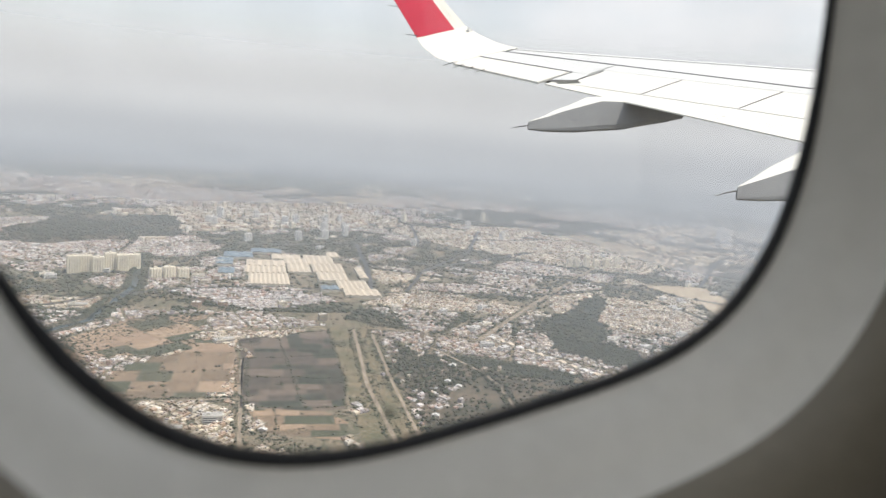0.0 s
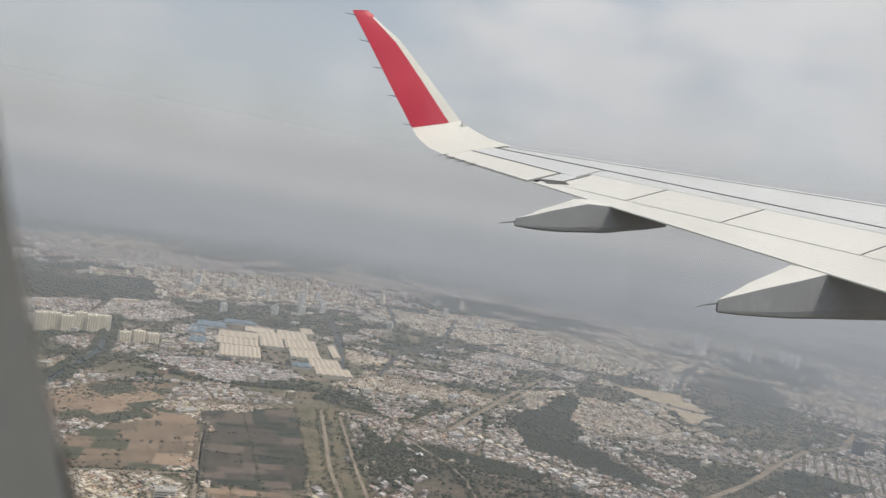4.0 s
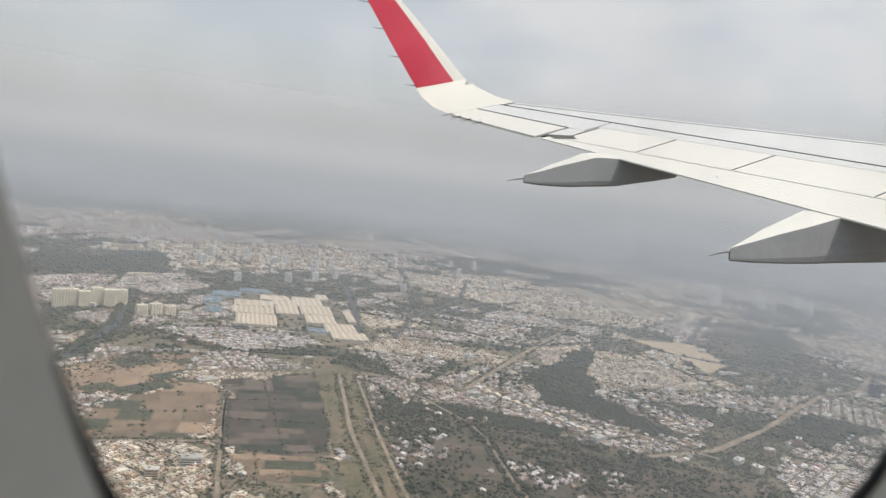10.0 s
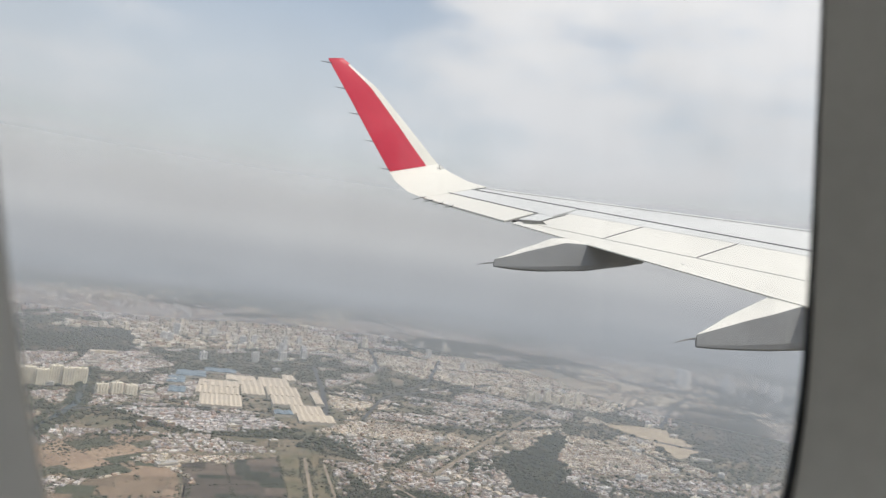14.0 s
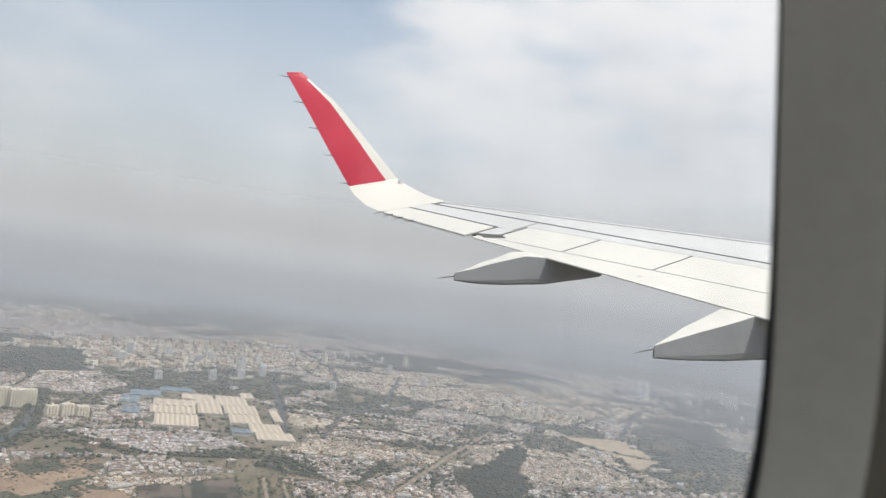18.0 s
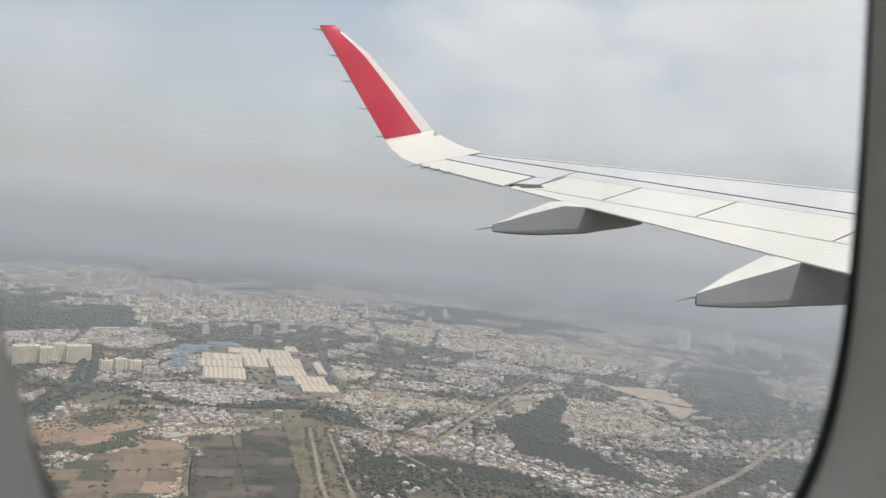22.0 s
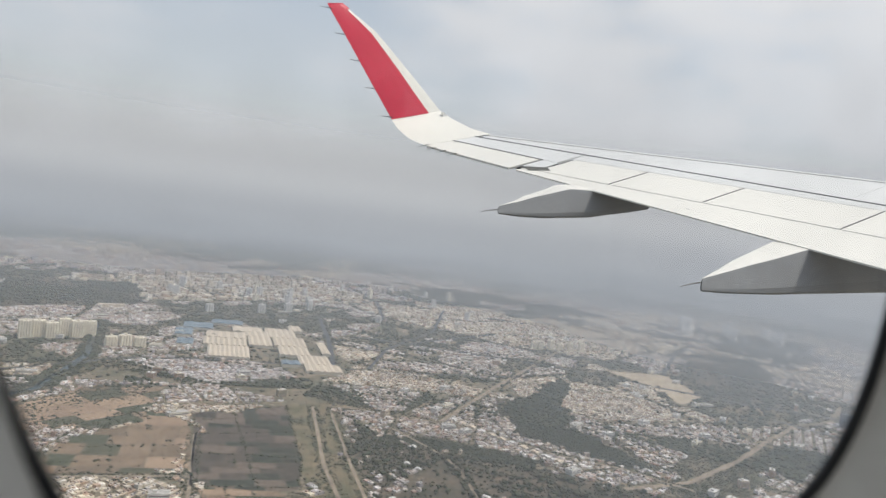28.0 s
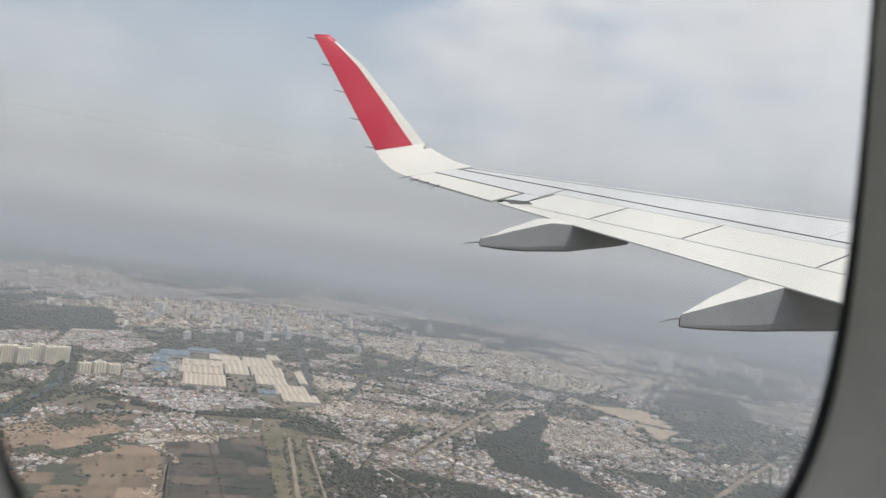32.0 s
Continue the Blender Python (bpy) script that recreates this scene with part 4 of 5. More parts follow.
# ---- tall buildings ----
def tall_building(x, y, w, d, h, rz, mat, label, bays=5, name="apartment_tower", group="", crown=True):
    """A block with deep vertical bays, floor bands and roof rooms."""
    x, y = sited(x, y)
    ob = base(name, x, y, float(rise(x, y)) - 0.3, label, "apartment block", group, rz)
    body = mesh_of("wall", *block(-w / 2, w / 2, -d / 2, d / 2, 0, h), mat)
    wall = part("wall", body, ob)
    step = w / bays
    for k in range(bays):
        cx = -w / 2 + step * (k + 0.5)
        part("pier", mesh_of("pier", *block(cx - step * 0.31, cx + step * 0.31, -d / 2 - 2.4, -d / 2 + 0.2, 0, h - (k % 2) * 2.5 + 1.0), mat), ob)
        strip_me = mesh_of("window_strip", *joined(*[block(cx + step * 0.34, cx + step * 0.62, -d / 2 - 0.12, -d / 2 + 0.1, z + 0.9, z + 2.4) for z in np.arange(0, h - 3, 3.1)]), M["opening"]) if k < bays - 1 else None
        if strip_me:
            part("window_strip", strip_me, wall)
    if crown:
        for k in range(max(1, bays // 3)):
            cx = -w / 2 + (k + 0.5) * w / max(1, bays // 3)
            part("roof_room", mesh_of("roof_room", *block(cx - 3, cx + 3, -3, 3, h - 0.05, h + 4.0), mat), ob)
    return ob


def build_apartments():
    # the long pale estate: six towers shoulder to shoulder
    for k in range(6):
        x = -110 + 36 * k
        tall_building(x, 2545 + 5 * k + 22 * (k % 2), 27, 17, 43 - 3 * (k % 3), 8, M["apartment"], "tall cream apartment tower with deep vertical bays", 5, group="cream estate towers")
    for k in range(3):
        tall_building(125 + 40 * k, 2420 - 8 * k, 26, 14, 24 + 4 * (k % 2), 12, M["apartment"], "cream apartment block of middle height", 4, "apartment_block", "middle-height blocks")
    rng = random.Random(31)
    # far towers round the eastern quarter
    for k in range(9):
        tall_building(2680 + 55 * k + rng.uniform(-15, 15), 2600 - 40 * k + 120 * (k % 3), 30, 18, (84, 66, 72, 56, 80, 52, 64, 48, 54)[k], 18 + rng.uniform(-8, 8), M["tower_pale"], "pale high-rise tower in the haze", 5, group="hazy towers")
    for k in range(6):
        tall_building(1590 + 34 * k + rng.uniform(-8, 8), 2330 - 14 * k, 17, 13, 26 + 5 * (k % 3), -10 + rng.uniform(-8, 8), M["apartment"], "cream high-rise beside the railway", 4, group="railway towers")
    for k in range(8):
        tall_building(2200 + 32 * k + rng.uniform(-8, 8), 1190 - 22 * k + 30 * (k % 2), 17, 13, 26 + 5 * (k % 3), -25 + rng.uniform(-8, 8), M["tower_grey"], "pale slab of flats beside the road", 3, group="slab flats")
    for x, y, h in ((1900, 1262, 34), (2030, 1258, 24)):
        tall_building(x, y, 20, 18, h, -15, M["tower_dark"], "dark glass office tower at the junction", 4, "office_tower", "dark offices", crown=False)
    for k in range(40):
        a, r = radians(rng.uniform(2, 60)), rng.uniform(2600, 4400)
        x, y = r * math.sin(a) / K, r * math.cos(a) / K
        if inside(FOREST, np.array([x * K]), np.array([y * K]))[0]:
            continue
        tall_building(x, y, rng.uniform(14, 26), rng.uniform(11, 16), rng.uniform(20, 42), rng.uniform(-40, 40), M["tower_grey" if k % 2 else "apartment"], "pale block of flats far off in the haze", 3, "apartment_block", "far flats")
    tall_building(159, 3222, 74, 17, 10, 4, M["shed"], "long ochre hall among the trees", 9, "hall", crown=False)
    for k in range(14):
        x, y = 640 + rng.uniform(-260, 520), 3300 + rng.uniform(-280, 500)
        tall_building(x, y, rng.uniform(14, 24), 13, rng.uniform(24, 44), rng.uniform(-20, 20), M["tower_grey"], "pale block of flats behind the factory", 3, "apartment_block", "flats behind the factory")


build_apartments()


def build_large_buildings():
    """Schools, halls and mid-rise flats that stand out from the houses: a pale body, a flat roof with a rim, roof rooms."""
    rng = random.Random(77)
    kinds = []
    for k, (w, d, h) in enumerate(((22, 12, 9), (30, 11, 8), (16, 15, 12), (26, 14, 10), (18, 10, 14), (36, 16, 7))):
        mat = M[("tower_grey", "apartment", "house_one", "tower_grey", "house_one", "shed_wall")[k]]
        ob = base("large_building", 0, 0, 0, ("pale flat-roofed hall among the houses", "long cream school block among the houses", "plastered mid-rise block of flats", "pale concrete office block",
                                              "narrow plastered block of flats", "wide low tan workshop block")[k], "building", "larger buildings of the city")
        wall = part("wall", mesh_of("wall", *block(-w / 2, w / 2, -d / 2, d / 2, 0, h), mat), ob)
        top = part("roof", mesh_of("roof", *block(-w / 2 + 0.3, w / 2 - 0.3, -d / 2 + 0.3, d / 2 - 0.3, h - 0.1, h + 0.05), M["roof_grey" if k % 2 else "tower_grey"]), ob)
        part("parapet", mesh_of("parapet", *joined(block(-w / 2, w / 2, -d / 2, -d / 2 + 0.25, h, h + 0.9), block(-w / 2, w / 2, d / 2 - 0.25, d / 2, h, h + 0.9)), mat), top)
        part("roof_room", mesh_of("roof_room", *block(-w * 0.3, -w * 0.1, -2, 2, h, h + 3), mat), top)
        for z in np.arange(0.8, h - 2, 3.0):
            part("window_band", mesh_of("window_band", *block(-w / 2 + 1, w / 2 - 1, -d / 2 - 0.05, -d / 2 + 0.1, z, z + 1.3), M["opening"]), wall)
        kinds.append(ob)
    made, used = 0, set()
    while made < 170:
        a, r = radians(rng.uniform(-6, 58)), rng.uniform(900, 3600)
        x, y = r * math.sin(a), r * math.cos(a)
        px, py = np.array([x]), np.array([y])
        if any(inside(p, px, py)[0] for p in CLOSED) or near_line(CANAL, px, py)[0] < 45 or any(near_line(l, px, py)[0] < w / 2 + 20 for l, w, _ in ROADS):
            continue
        k = rng.randrange(6)
        m = pose(x, y, float(rise(x, y)) - 0.1, 0, 0, rng.choice([8, 14, 22, 35, -12, 60]) + rng.uniform(-5, 5))
        if k in used:
            copy_thing(kinds[k], m)
        else:
            used.add(k)
            kinds[k].matrix_basis = m
        made += 1


build_large_buildings()


# ---- the factory ----
def shed(x, y, w, d, h, rz, roof_mat, bays, label, group):
    ob = base("factory_shed", *sited(x, y), 0, label, "shed", group, rz)
    part("wall", mesh_of("wall", *block(-w / 2, w / 2, -d / 2, d / 2, 0, h), M["shed_wall"]), ob)
    step = w / bays
    for k in range(bays):
        a, b = -w / 2 + k * step, -w / 2 + (k + 1) * step
        ridge, e = h + min(step * 0.2, 2.6), d / 2 + 0.6
        verts = [(a, -e, h), (b, -e, h), ((a + b) / 2, -e, ridge), (a, e, h), (b, e, h), ((a + b) / 2, e, ridge)]
        part("roof", mesh_of("roof", verts, [(0, 1, 2), (5, 4, 3), (0, 2, 5, 3), (2, 1, 4, 5), (1, 0, 3, 4)], roof_mat), ob)
    return ob


def build_factory():
    pale, blue = "long pale factory shed with a ridged metal roof", "blue-grey metal-roofed factory shed"
    for x, y, w, d, bays in ((452, 2300, 72, 62, 9), (470, 2455, 78, 44, 8), (495, 2575, 76, 40, 5), (590, 2680, 60, 34, 3),
                             (585, 2460, 44, 58, 4), (605, 2590, 50, 40, 4), (690, 2600, 60, 66, 5), (680, 2440, 62, 58, 6), (655, 2290, 56, 50, 5),
                             (680, 2150, 56, 46, 6), (675, 2040, 62, 34, 5), (765, 2330, 16, 70, 1), (770, 2700, 26, 40, 2)):
        shed(x, y, w * 1.38, d * 2.05, 6, -10, M["shed"], bays, pale, "pale factory sheds")
    for x, y, w, d in ((365, 2640, 44, 90), (430, 2760, 80, 80), (545, 2830, 90, 60), (600, 2120, 44, 40), (345, 2460, 40, 70)):
        shed(x, y, w, d, 7, -10, M["shed_blue"], 2, blue, "blue factory sheds")
    # the row of sheds along the scrub
    for k in range(11):
        x, y = 812 + 8 * k, 1500 - 31 * k
        shed(x + 14, y + 8, 18, 9, 4, -62, M["shed" if k % 3 else "tower_grey"], 1, "small pale shed along the road", "roadside sheds")
    for x, y in ((502, 1100), (596, 1255), (604, 1222), (948, 1087), (214, 1130), (560, 980)):
        shed(x, y, 11, 6, 3, -30, M["tower_grey"], 1, "small white-roofed shed in the scrub", "scrub sheds")


build_factory()


# ---- the aircraft's wing ----
def skin(x, y, lift=0.0):
    """The wing's upper face, over which all panels lie."""
    return Vector((x, y, H - 4.6 + 0.26795 * y + 0.34433 * x + lift))


def lead(y):
    return 7.70 + (13.74 - y) * 0.4725


def trail(y):
    return 6.33 + (14.04 - y) * 0.24


def slat_line(y):
    return 7.32 + (13.98 - y) * 0.359


def hinge(y):
    return 7.99 + (11.16 - y) * 0.385


def spoiler_end(y):
    return 7.22 + (11.09 - y) * 0.363


wing = tagged(new("aircraft_wing"), "white airliner wing with grey slats and red upturned winglet", "wing")
wing.matrix_basis = BANK


def panel(name, pts, mat, label="", thick=0.05, lift=0.0):
    verts, faces = slab([skin(x, y, lift) for x, y in pts], (0, 0, -thick))
    return part(name, mesh_of(name, verts, faces, M[mat]), wing, label)


def span_panel(name, y0, y1, front, back, mat, label="", gap=0.03, n=6, lift=0.0, thick=0.04):
    ys = [y0 + (y1 - y0) * k / n for k in range(n + 1)]
    return panel(name, [(front(y) - gap, y) for y in ys] + [(back(y) + gap, y) for y in reversed(ys)], mat, label, thick, lift)


def build_wing():
    # inner body with rounded nose and lower face
    rings = []
    for k in range(13):
        y = 14.1 - k * 0.95
        a, b = lead(y), trail(y)
        c = a - b
        rings.append([skin(a - 0.02, y, -0.10), skin(a - 0.10 * c, y, -0.06), skin(b + 0.5 * c, y, -0.06), skin(b + 0.14 * c, y, -0.055), skin(b + 0.14 * c, y, -0.085),
                      skin(b + 0.3 * c, y, -0.05 * c - 0.10), skin(b + 0.7 * c, y, -0.10 * c - 0.12), skin(a - 0.05 * c, y, -0.06 * c - 0.10)])
    # shade between the panels is put into this body's dark colour
    part("wing_box", mesh_of("wing_box", *closed(rings), M["gap"]), wing, "inner wing body, coloured dark as shade in the panel gaps")
    low = [[p + Vector((0, 0, -0.01)) for p in r[4:]] + [r[0] + Vector((0.02, 0, 0))] for r in rings]
    part("lower_skin", mesh_of("lower_skin", *closed(low), M["paint_grey"]), wing)
    # slats with a curled nose
    for y0, y1 in ((13.7, 10.38), (10.374, 6.98), (6.974, 2.9)):
        n = 6
        rows = []
        for k in range(n + 1):
            y = y0 + (y1 - y0) * k / n
            a, b = lead(y), slat_line(y)
            rows.append([skin(b + 0.012, y), skin(a - 0.16, y, 0.0), skin(a - 0.02, y, -0.015), skin(a + 0.03, y, -0.07), skin(a, y, -0.14), skin(b + 0.012, y, -0.05)])
        part("slat", mesh_of("slat", *closed(rows), M["paint_grey"]), wing, "bare grey leading-edge slat")
    span_panel("upper_skin", 13.95, 11.25, slat_line, lambda y: 6.85 + (14.12 - y) * 0.291, "paint_grey", gap=0.014)
    span_panel("upper_skin", 11.21, 2.9, slat_line, hinge, "paint_grey", gap=0.012)
    aileron = span_panel("aileron", 14.0, 11.62, lambda y: 6.85 + (14.12 - y) * 0.291, trail, "paint_white", "white aileron at the wing's outer end", gap=0.014)
    joints = (11.12, 9.74, 8.22, 6.42, 4.7, 2.9)
    for a, b in zip(joints, joints[1:]):
        span_panel("spoiler", a - 0.01, b + 0.0, hinge, spoiler_end, "paint_white", "white spoiler panel", gap=0.004, n=2, lift=0.005)
    span_panel("flap", 11.42, 2.9, spoiler_end, trail, "paint_white", "white flap along the trailing edge", gap=0.003, n=8, lift=0.0, thick=0.02)
    panel("flap_gap_cover", [(7.17, 11.54), (7.60, 11.54), (7.72, 11.20), (7.46, 11.18), (7.22, 11.2)], "paint_grey", "grey plate at the flap's end", thick=0.006, lift=-0.002)
    # no hollow here: the recess's shade is the dark colour of a flat plate
    panel("flap_recess", [(7.17, 11.47), (7.42, 11.13), (7.38, 10.92), (7.10, 11.24)], "recess", "flat dark plate painted as a shaded recess beside the flap's end", lift=0.006, thick=0.004)
    panel("access_panel", [(7.945, 8.19), (7.962, 8.19), (7.962, 8.15), (7.945, 8.15)], "seal", lift=0.006, thick=0.006)

    # winglet, a thin curved blade
    tail = [skin(6.33, 14.04), Vector((6.13, 14.4, H + 1.47)), Vector((6.0, 14.8, H + 1.70)), Vector((5.97, 15.1, H + 1.92)),
            Vector((5.5, 15.3, H + 2.67)), Vector((5.06, 15.6, H + 3.47)), Vector((4.58, 15.9, H + 4.29))]
    nose = [skin(7.70, 13.74), Vector((7.46, 14.2, H + 1.85)), Vector((7.25, 14.7, H + 2.06)), Vector((7.08, 15.0, H + 2.24)),
            Vector((6.36, 15.3, H + 3.05)), Vector((5.64, 15.6, H + 3.83)), Vector((4.93, 15.9, H + 4.36))]
    bulge = ((0.0, 0.0), (0.25, 0.035), (0.5, 0.055), (0.75, 0.055), (0.9, 0.04), (1.0, 0.0))

    def blade(k, f, proud=0.0):
        """A point of the blade's inner face: station k, share f of the chord."""
        i = min(int(k), 5)
        t, n = tail[i].lerp(tail[i + 1], k - i), nose[i].lerp(nose[i + 1], k - i)
        out = Vector((0, 0.03, -0.10)).lerp(Vector((0, 0.10, -0.02)), min(1.0, max(0.0, (k - 1.5) / 1.5)))
        b = np.interp(f, [q[0] for q in bulge], [q[1] for q in bulge])
        return t.lerp(n, f) - out * float(b + proud), out

    rows = []
    for k in range(7):
        front = [blade(k, f)[0] for f, _ in bulge]
        out = blade(k, 0.5)[1]
        back = [blade(k, f)[0] + out * (0.2 + 12.0 * b) for f, b in reversed(bulge[1:-1])]
        rows.append(front + back)
    winglet = part("winglet", mesh_of("winglet", *closed(rows), M["paint_cream"]), wing, "white upturned winglet blade")
    grid, shares = [], (0.0, 0.25, 0.5, 0.72)
    stations = ((2.95, 1.04), (3.25, 1.05), (3.5, 1.06), (4.0, 1.09), (4.5, 1.12), (5.0, 1.14), (5.5, 1.17), (5.80, 1.18))
    for k, wide in stations:
        grid.append([blade(k, f * wide, 0.10)[0] for f in shares])
    for k, wide, up in ((5.81, 1.43, 0.0), (5.90, 1.44, 0.0), (5.97, 1.43, 0.0), (6.0, 1.36, 0.014)):
        grid.append([blade(k, f * wide, 0.12)[0] + Vector((0, 0, up)) for f in shares])
    verts = [p for row in grid for p in row]
    faces = [(r * 4 + q, r * 4 + q + 1, r * 4 + q + 5, r * 4 + q + 4) for r in range(len(grid) - 1) for q in range(3)]
    part("painted_field", mesh_of("painted_field", verts, faces, M["paint_red"]), winglet, "red painted inner face of the winglet")

    # the navigation lamp at the winglet's foot
    at = blade(2.55, 0.97, 0.6)[0]
    lamp = [(0.10, 0.0, -0.075), (-0.05, 0.0, 0.045), (-0.075, 0.0, 0.02), (-0.055, 0.0, -0.085)]
    verts, faces = slab([at + Vector(q) for q in lamp], (0, 0.05, -0.01))
    part("lamp_cover", mesh_of("lamp_cover", verts, faces, M["paint_grey"]), winglet, "small grey lamp cover at the winglet's foot")

    # proud dark strips along the joints, standing in for the shaded gaps
    def seal(pts, w, lift=0.010, mat="gap"):
        pts = [Vector((x, y, 0)) for x, y in pts]
        left, right = [], []
        for k, p in enumerate(pts):
            d = (pts[min(k + 1, len(pts) - 1)] - pts[max(k - 1, 0)]).normalized()
            s = Vector((-d.y, d.x, 0)) * w / 2
            left.append(skin(p.x + s.x, p.y + s.y, lift))
            right.append(skin(p.x - s.x, p.y - s.y, lift))
        part("seal", mesh_of("seal", *slab(left + right[::-1], (0, 0, -0.012)), M[mat]), wing)

    ys = [13.9 - 1.1 * k for k in range(11)]
    seal([(slat_line(y), y) for y in ys], 0.015)
    seal([(lead(y) - 0.14, y) for y in ys], 0.012, 0.006, "seal")
    seal([(spoiler_end(y), y) for y in ys[3:]], 0.005, 0.007, "hinge_strip")
    seal([(hinge(y) + 0.006, y) for y in (11.1, 8.4, 5.6, 2.9)], 0.022, 0.006, "hinge_strip")
    seal([(6.85 + (14.12 - y) * 0.291, y) for y in (14.1, 13.2, 12.3, 11.55)], 0.015)
    seal([(6.85, 14.12), (6.36, 14.03)], 0.009, 0.010, "seal")
    seal([(7.58, 11.56), (6.88, 11.54)], 0.018, 0.010, "seal")
    for y in joints[1:-1]:
        seal([(hinge(y) - 0.01, y), (spoiler_end(y) + 0.02, y)], 0.012, 0.012)
    # static wicks
    def wick(p, d, owner):
        s = Vector((0, 0, 0.010))
        e = p + d
        q = Vector((0, 0.010, 0))
        verts = [p + s, p - s, p + q, e + s * 0.5, e - s * 0.5, e + q * 0.5]
        part("static_wick", mesh_of("static_wick", verts, [(0, 1, 4, 3), (1, 2, 5, 4), (2, 0, 3, 5), (0, 2, 1), (3, 4, 5)], M["steel"]), owner)
    for k in (0.04, 0.27, 0.5, 0.74, 0.985):
        wick(tail[6].lerp(tail[3], k) + Vector((0.04, -0.03, 0)), Vector((-0.27, 0.0, 0.0)), winglet)
    for y in (14.02, 13.7, 13.38, 13.05):
        p = skin(trail(y) + 0.02, y, 0.01)
        wick(p, Vector((-0.20, 0.06, -0.075)), aileron)


build_wing()


def build_fairing(yc, wide, stations, rod, label):
    """A blade-tailed shell with a flat inboard side, a sharp upper edge and a white top; a thin wick at the tail."""
    ob = tagged(new("flap_track_fairing"), label, "fairing", "flap track fairings")
    ob.matrix_basis = BANK
    rows, near = [], yc - wide
    edge = trail(yc)
    for k, (x, top, bot) in enumerate(stations):
        t, slope = top - bot, float(np.interp(x, (edge - 0.7, edge), (0.09, 0.24)))
        w = 2 * wide * (0.05, 0.34, 0.62, 0.86, 1.0)[min(k, 4)]
        rows.append([(x, near, H + top), (x + 0.02, near + w, H + top + slope * w), (x, near + w * 1.02, H + bot + t * 0.45), (x, near + w * 0.8, H + bot + t * 0.08), (x, near + w * 0.5, H + bot - 0.01),
                     (x + 0.02, near + w * 0.16, H + bot), (x + 0.008, near + w * 0.04, H + bot + t * 0.06), (x, near, H + bot + t * 0.2)])
    verts, faces = closed(rows)
    top_faces = [f for k, f in enumerate(faces) if k < (len(rows) - 1) * 8 and k % 8 == 0]
    rest = [f for k, f in enumerate(faces) if not (k < (len(rows) - 1) * 8 and k % 8 == 0)]
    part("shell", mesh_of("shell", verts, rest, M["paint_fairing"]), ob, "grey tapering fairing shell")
    used = sorted({i for f in top_faces for i in f})
    remap = {i: k for k, i in enumerate(used)}
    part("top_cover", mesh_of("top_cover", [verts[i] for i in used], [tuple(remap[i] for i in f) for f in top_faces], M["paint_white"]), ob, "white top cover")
    x0, z0, x1, z1 = rod
    ends = ((x0 + 0.06, z0, 0.010), (x0 + 0.4 * (x1 - x0), z0 + 0.4 * (z1 - z0), 0.008), (x1, z1, 0.003))
    part("static_wick", mesh_of("static_wick", *closed([[(x, near + 0.012 + s * math.cos(t * 1.57), H + z + s * math.sin(t * 1.57)) for t in range(4)] for x, z, s in ends]), M["steel"]), ob, "thin dark wick at the tail")
    # small fasteners
    for k in range(4):
        x = stations[0][0] + 0.20 + 0.75 * (k // 2)
        z = stations[0][2] + 0.045 + 0.07 * (k % 2)
        part("fastener", mesh_of("fastener", *block(x, x + 0.006, near - 0.004, near + 0.01, H + z, H + z + 0.006), M["steel"]), ob)


build_fairing(9.92, 0.22, [(5.645, 0.145, 0.035), (5.98, 0.235, 0.02), (6.23, 0.32, 0.02), (6.60, 0.425, 0.03), (6.94, 0.52, 0.06), (7.40, 0.535, 0.10), (7.76, 0.60, 0.17), (8.2, 0.72, 0.245), (8.6, 0.82, 0.33)],
              (5.59, 0.09, 5.36, 0.035), "outer white and grey flap track fairing under the wing")
build_fairing(6.54, 0.24, [(6.425, -0.54, -0.68), (6.83, -0.44, -0.70), (7.18, -0.35, -0.705), (7.7, -0.23, -0.70), (8.26, -0.085, -0.675), (8.9, 0.06, -0.65), (9.61, 0.20, -0.62), (10.6, 0.36, -0.58), (11.7, 0.50, -0.54)],
              (6.36, -0.585, 6.11, -0.645), "inner white and grey flap track fairing under the wing")


# ---- the cabin window ----
LEAN, SLOPE = radians(4.56), radians(9.77)
WA, WB = 0.1158, 0.1959
AFT_ROUND, FORE_ROUND = 3.238, 3.938          # how square the corners are


def cabin_frame():
    n = Vector((0, math.cos(LEAN), math.sin(LEAN)))
    u = Vector((1, 0, 0))
    v = u.cross(n)
    uu, vv = math.cos(SLOPE) * u + math.sin(SLOPE) * v, math.cos(SLOPE) * v - math.sin(SLOPE) * u
    m = Matrix((uu, n, vv)).transposed().to_4x4()
    m.translation = Vector((-0.0122, 0.1925, H + 0.0243))
    return m


CABIN = BANK @ cabin_frame()
RN = 120


def ring(off, y, fn=None):
    """A rounded outline parallel to the window's edge."""
    out = []
    for k in range(RN):
        t = 2 * math.pi * k / RN
        c, s = math.cos(t), math.sin(t)
        o = off if fn is None else fn(c, s)
        e = 2 / (AFT_ROUND if c < 0 else FORE_ROUND)
        out.append((math.copysign(abs(c) ** e, c) * (WA + o), y, math.copysign(abs(s) ** e, s) * (WB + o)))
    return out


def box_ring(x0, x1, z0, z1, y):
    out = []
    for k in range(RN):
        t = 2 * math.pi * k / RN
        c, s = math.cos(t), math.sin(t)
        m = max(abs(c), abs(s))
        c, s = c / m, s / m
        out.append((c * (x1 if c > 0 else -x0), y, s * (z1 if s > 0 else -z0)))
    return out


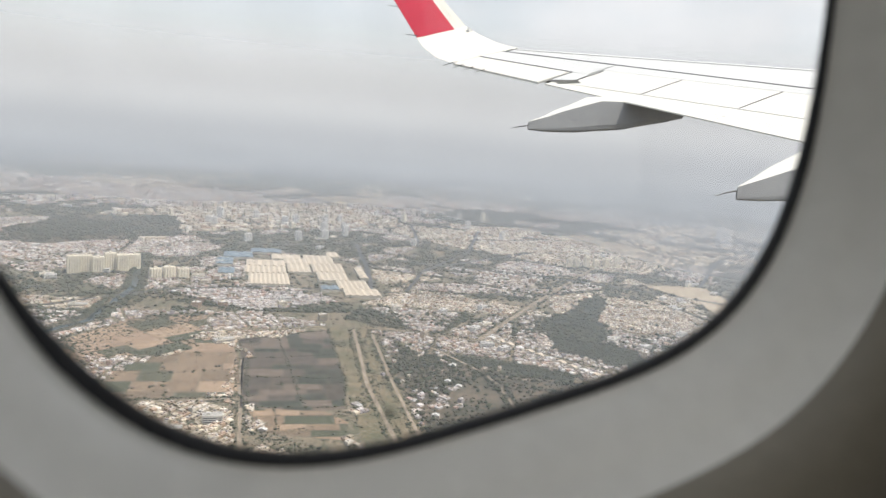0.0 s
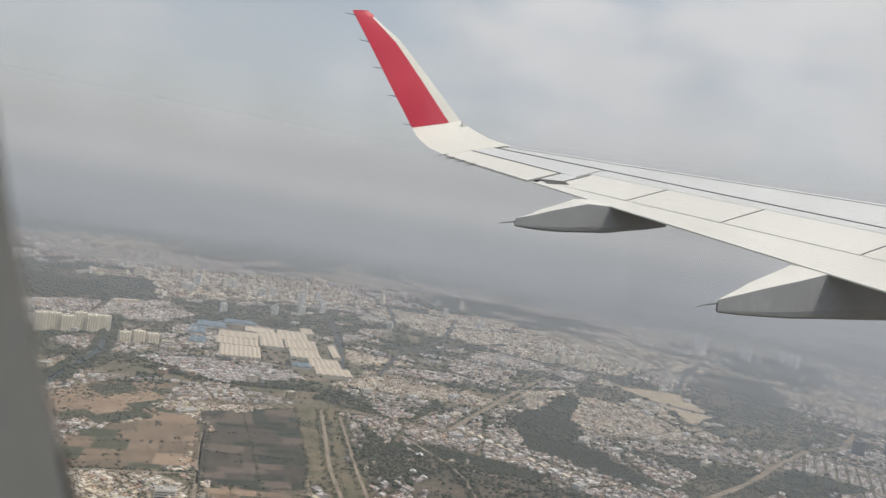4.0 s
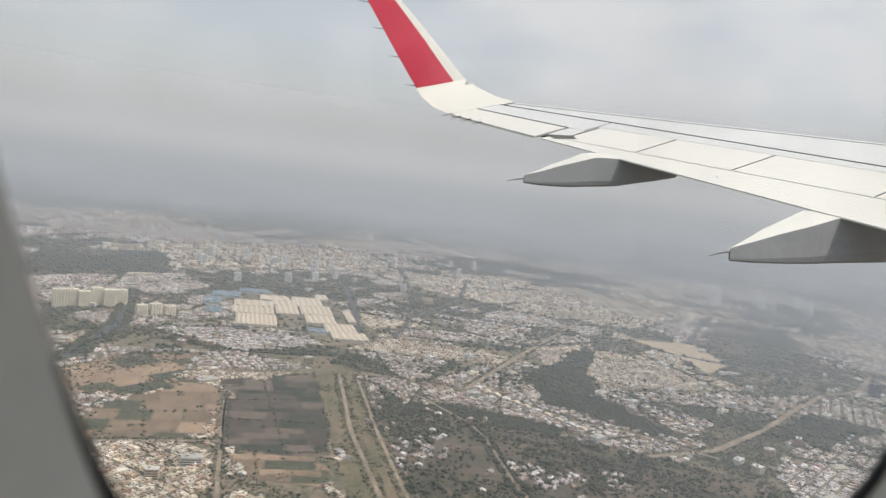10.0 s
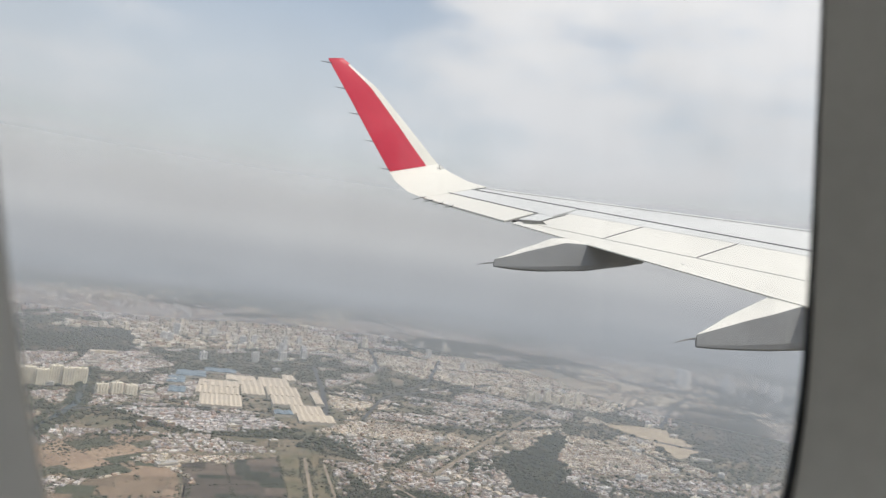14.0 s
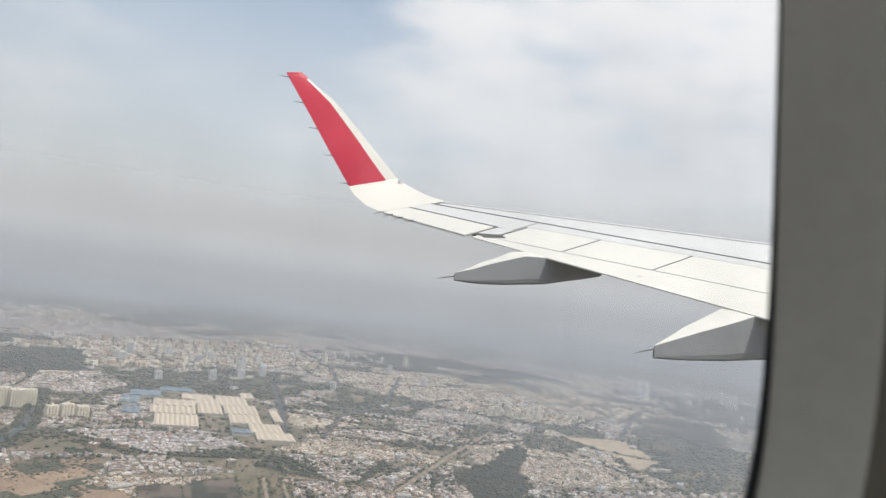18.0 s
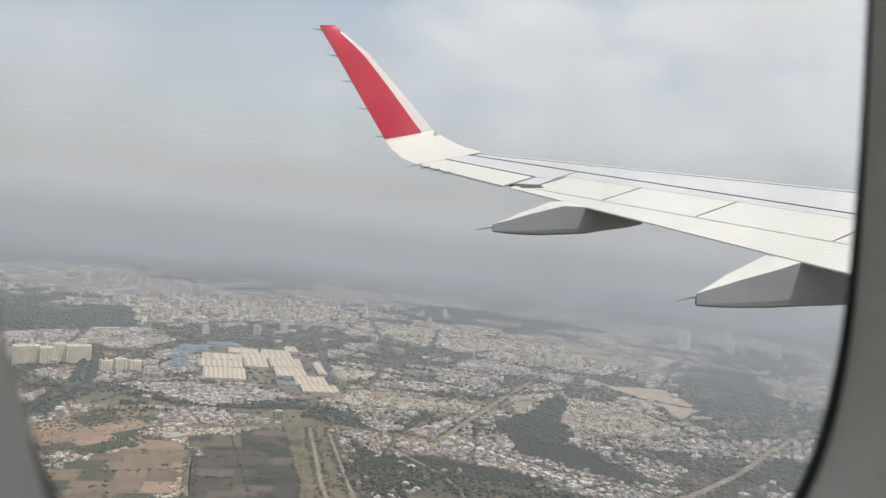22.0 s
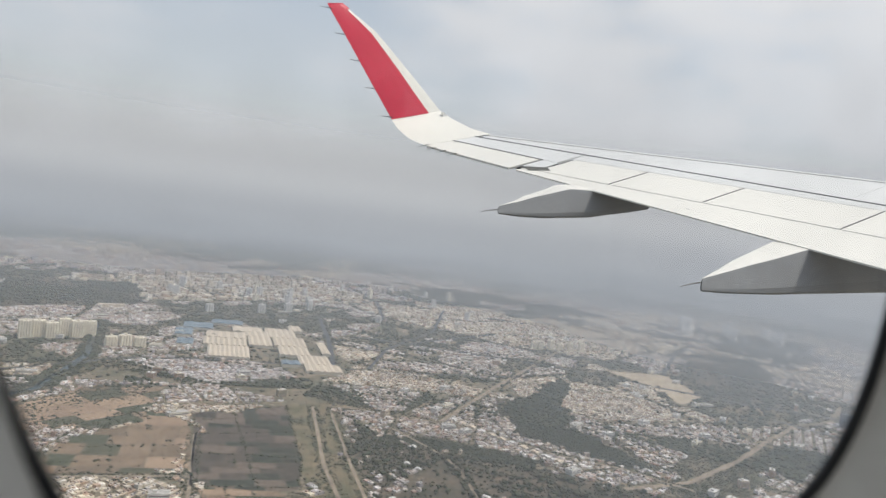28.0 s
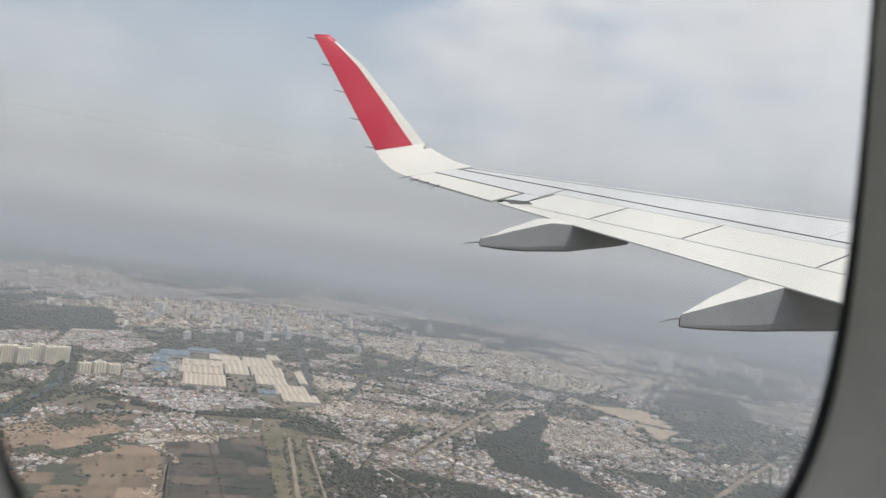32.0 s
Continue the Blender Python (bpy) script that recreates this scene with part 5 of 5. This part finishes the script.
def loft(rings):
    """An open sleeve through rings, seen from the cabin."""
    n = RN
    return [p for r in rings for p in r], [((i + 1) * n + k, (i + 1) * n + (k + 1) % n, i * n + (k + 1) % n, i * n + k) for i in range(len(rings) - 1) for k in range(n)]


def cabin_part(name, verts, faces, mat, label, kind="structure", category="", smooth=False):
    ob = part(name, mesh_of(name, verts, faces, mat, smooth))
    ob.matrix_basis = CABIN
    return tagged(ob, label, category or name.replace("_", " "), kind=kind)


def build_window():
    win = new("window_1")
    win.matrix_basis = CABIN
    tagged(win, "oval cabin window with grey plastic reveal and black gasket", "window", kind="structure")
    # black gasket, thicker towards the bottom
    def width(c, s):
        start, full = (-0.34, -0.66) if c < 0 else (0.10, -0.55)
        return 0.0006 + (0.0034 + 0.0004 * max(0.0, c)) * min(1.0, max(0.0, (start - s) / (start - full)))
    def deep(y, z):
        """Outline of the gasket at depth y where it is full, z where it thins out."""
        def at(p, c, s):
            g = min(1.0, (width(c, s) - 0.0006) / 0.0021)
            return (p[0], z + (y - z) * g, p[2])
        return at
    def lay(off, y, z, fn=None):
        f = deep(y, z)
        return [f(p, math.cos(2 * math.pi * k / RN), math.sin(2 * math.pi * k / RN)) for k, p in enumerate(ring(off, 0.0, fn))]
    verts, faces = loft([lay(0.0004, 0.0036, 0.0034), lay(-0.0004, 0.0026, 0.0026), lay(0, 0.0016, 0.0022, lambda c, s: width(c, s) * 0.5), lay(0, 0.0019, 0.0022, width), ring(0, 0.004, lambda c, s: width(c, s) + 0.002)])
    full = [width(math.cos(2 * math.pi * (k + 0.5) / RN), math.sin(2 * math.pi * (k + 0.5) / RN)) > 0.0009 for k in range(RN)]
    part("gasket", mesh_of("gasket", verts, [f for k, f in enumerate(faces) if full[k % RN]], M["rubber"], True), win, "black rubber gasket")
    part("edge_trim", mesh_of("edge_trim", verts, [f for k, f in enumerate(faces) if not full[k % RN]], M["plastic_edge"], True), win, "thin brown-grey edge of the reveal")
    def outward(off):
        """The reveal is narrower beside the rounder corner."""
        def at(c, s):
            a = math.atan2(s, c)
            aft = min(1.0, max(0.0, (-0.25 - c) / 0.5))
            return off * (1.0 - 0.25 * math.exp(-((a + radians(48)) / radians(36)) ** 2)) * (1.0 - 0.45 * aft * aft * (3 - 2 * aft))
        return at
    part("reveal", mesh_of("reveal", *loft([ring(0, 0.002, lambda c, s: width(c, s) - 0.0006)] + [ring(0, y, outward(o)) for o, y in ((0.008, -0.006), (0.0155, -0.014), (0.020, -0.020), (0.0222, -0.0245))]), M["plastic"], True), win, "smooth grey plastic reveal")
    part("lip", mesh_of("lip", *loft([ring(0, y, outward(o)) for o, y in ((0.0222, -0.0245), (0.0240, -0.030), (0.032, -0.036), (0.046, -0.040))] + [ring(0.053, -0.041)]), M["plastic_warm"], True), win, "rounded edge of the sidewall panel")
    part("shadow_gap", mesh_of("shadow_gap", *loft([ring(0.053, -0.041), ring(0.0535, -0.030), ring(0.0625, -0.030), ring(0.063, -0.043)]), M["rubber"], True), win, "dark gap round the window panel")
    verts = ring(0.0003, 0.0030) + ring(0.0003, 0.0042)
    faces = [tuple(range(RN)), tuple(range(2 * RN - 1, RN - 1, -1))] + [(k, RN + k, RN + (k + 1) % RN, (k + 1) % RN) for k in range(RN)]
    pane = part("pane", mesh_of("pane", verts, faces, pane_material()), win, "clear slightly smeared acrylic pane")
    pane.visible_shadow = False
    # dried spot low on the pane
    rng = random.Random(5)
    for cx, cz, r in ((-0.030, -WB * 0.955, 0.0012),):
        v = [(cx + r * rng.uniform(0.7, 1.2) * math.cos(t * 0.628), 0.0026, cz + r * 0.7 * rng.uniform(0.7, 1.2) * math.sin(t * 0.628)) for t in range(10)]
        part("dirt_spot", mesh_of("dirt_spot", *slab(v, (0, -0.0006, 0)), M["smudge"]), win, "small dark dried spot")


build_window()

X0, X1, Z0, Z1, YB = -2.6, 2.6, -1.15, 1.25, -3.25
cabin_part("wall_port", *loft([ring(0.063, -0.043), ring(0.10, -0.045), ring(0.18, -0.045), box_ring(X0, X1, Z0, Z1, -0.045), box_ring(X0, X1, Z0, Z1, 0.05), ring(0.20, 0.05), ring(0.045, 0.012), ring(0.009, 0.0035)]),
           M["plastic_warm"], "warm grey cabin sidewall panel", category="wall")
cabin_part("floor", *block(X0, X1, YB, 0.05, Z0 - 0.05, Z0), M["carpet"], "dark blue cabin carpet")
cabin_part("ceiling", *block(X0, X1, YB, 0.05, Z1, Z1 + 0.05), M["plastic"], "pale plastic cabin ceiling")
cabin_part("wall_aft", *block(X0 - 0.05, X0, YB, 0.05, Z0, Z1), M["plastic_warm"], "plain grey cabin end wall", category="wall")
cabin_part("wall_fore", *block(X1, X1 + 0.05, YB, 0.05, Z0, Z1), M["plastic_warm"], "plain grey cabin end wall", category="wall")


def far_wall():
    pieces = [block(X0, X1, YB - 0.05, YB, Z0, -0.19), block(X0, X1, YB - 0.05, YB, 0.19, Z1)]
    edges = [X0] + [e for k in range(9) for e in (-2.25 + 0.53 * k - 0.12, -2.25 + 0.53 * k + 0.12)] + [X1]
    for a, b in zip(edges[0::2], edges[1::2]):
        pieces.append(block(a, b, YB - 0.05, YB, -0.19, 0.19))
    return joined(*pieces)


cabin_part("wall_starboard", *far_wall(), M["plastic"], "cabin wall with a row of open window holes", category="wall")


def ceiling_light(y):
    """An unseen fill light added to brighten the reveal: pale frame and glowing diffuser."""
    ob = tagged(new("ceiling_light"), "unseen white glowing strip added to brighten the cabin wall", "light", "cabin light strips")
    ob.matrix_basis = CABIN @ Matrix.Translation((0, y, Z1))
    part("light_frame", mesh_of("light_frame", *joined(block(-2.4, 2.4, -0.17, -0.14, -0.05, 0), block(-2.4, 2.4, 0.14, 0.17, -0.05, 0)), M["plastic"]), ob)
    part("diffuser", mesh_of("diffuser", *block(-2.4, 2.4, -0.14, 0.14, -0.04, -0.005), glow_material()), ob, "glowing white panel of the added fill light")


def glow_material():
    mat = bpy.data.materials.new("fill_glow")
    n, l = nodes_of(mat)
    out, em = n.new("ShaderNodeOutputMaterial"), n.new("ShaderNodeEmission")
    em.inputs["Color"].default_value, em.inputs["Strength"].default_value = (1.0, 0.98, 0.95, 1), 2.2
    l.new(em.outputs[0], out.inputs[0])
    return mat


# two unseen glowing strips, added to lift the dark cabin
for y in (-0.55, -2.4):
    ceiling_light(y)
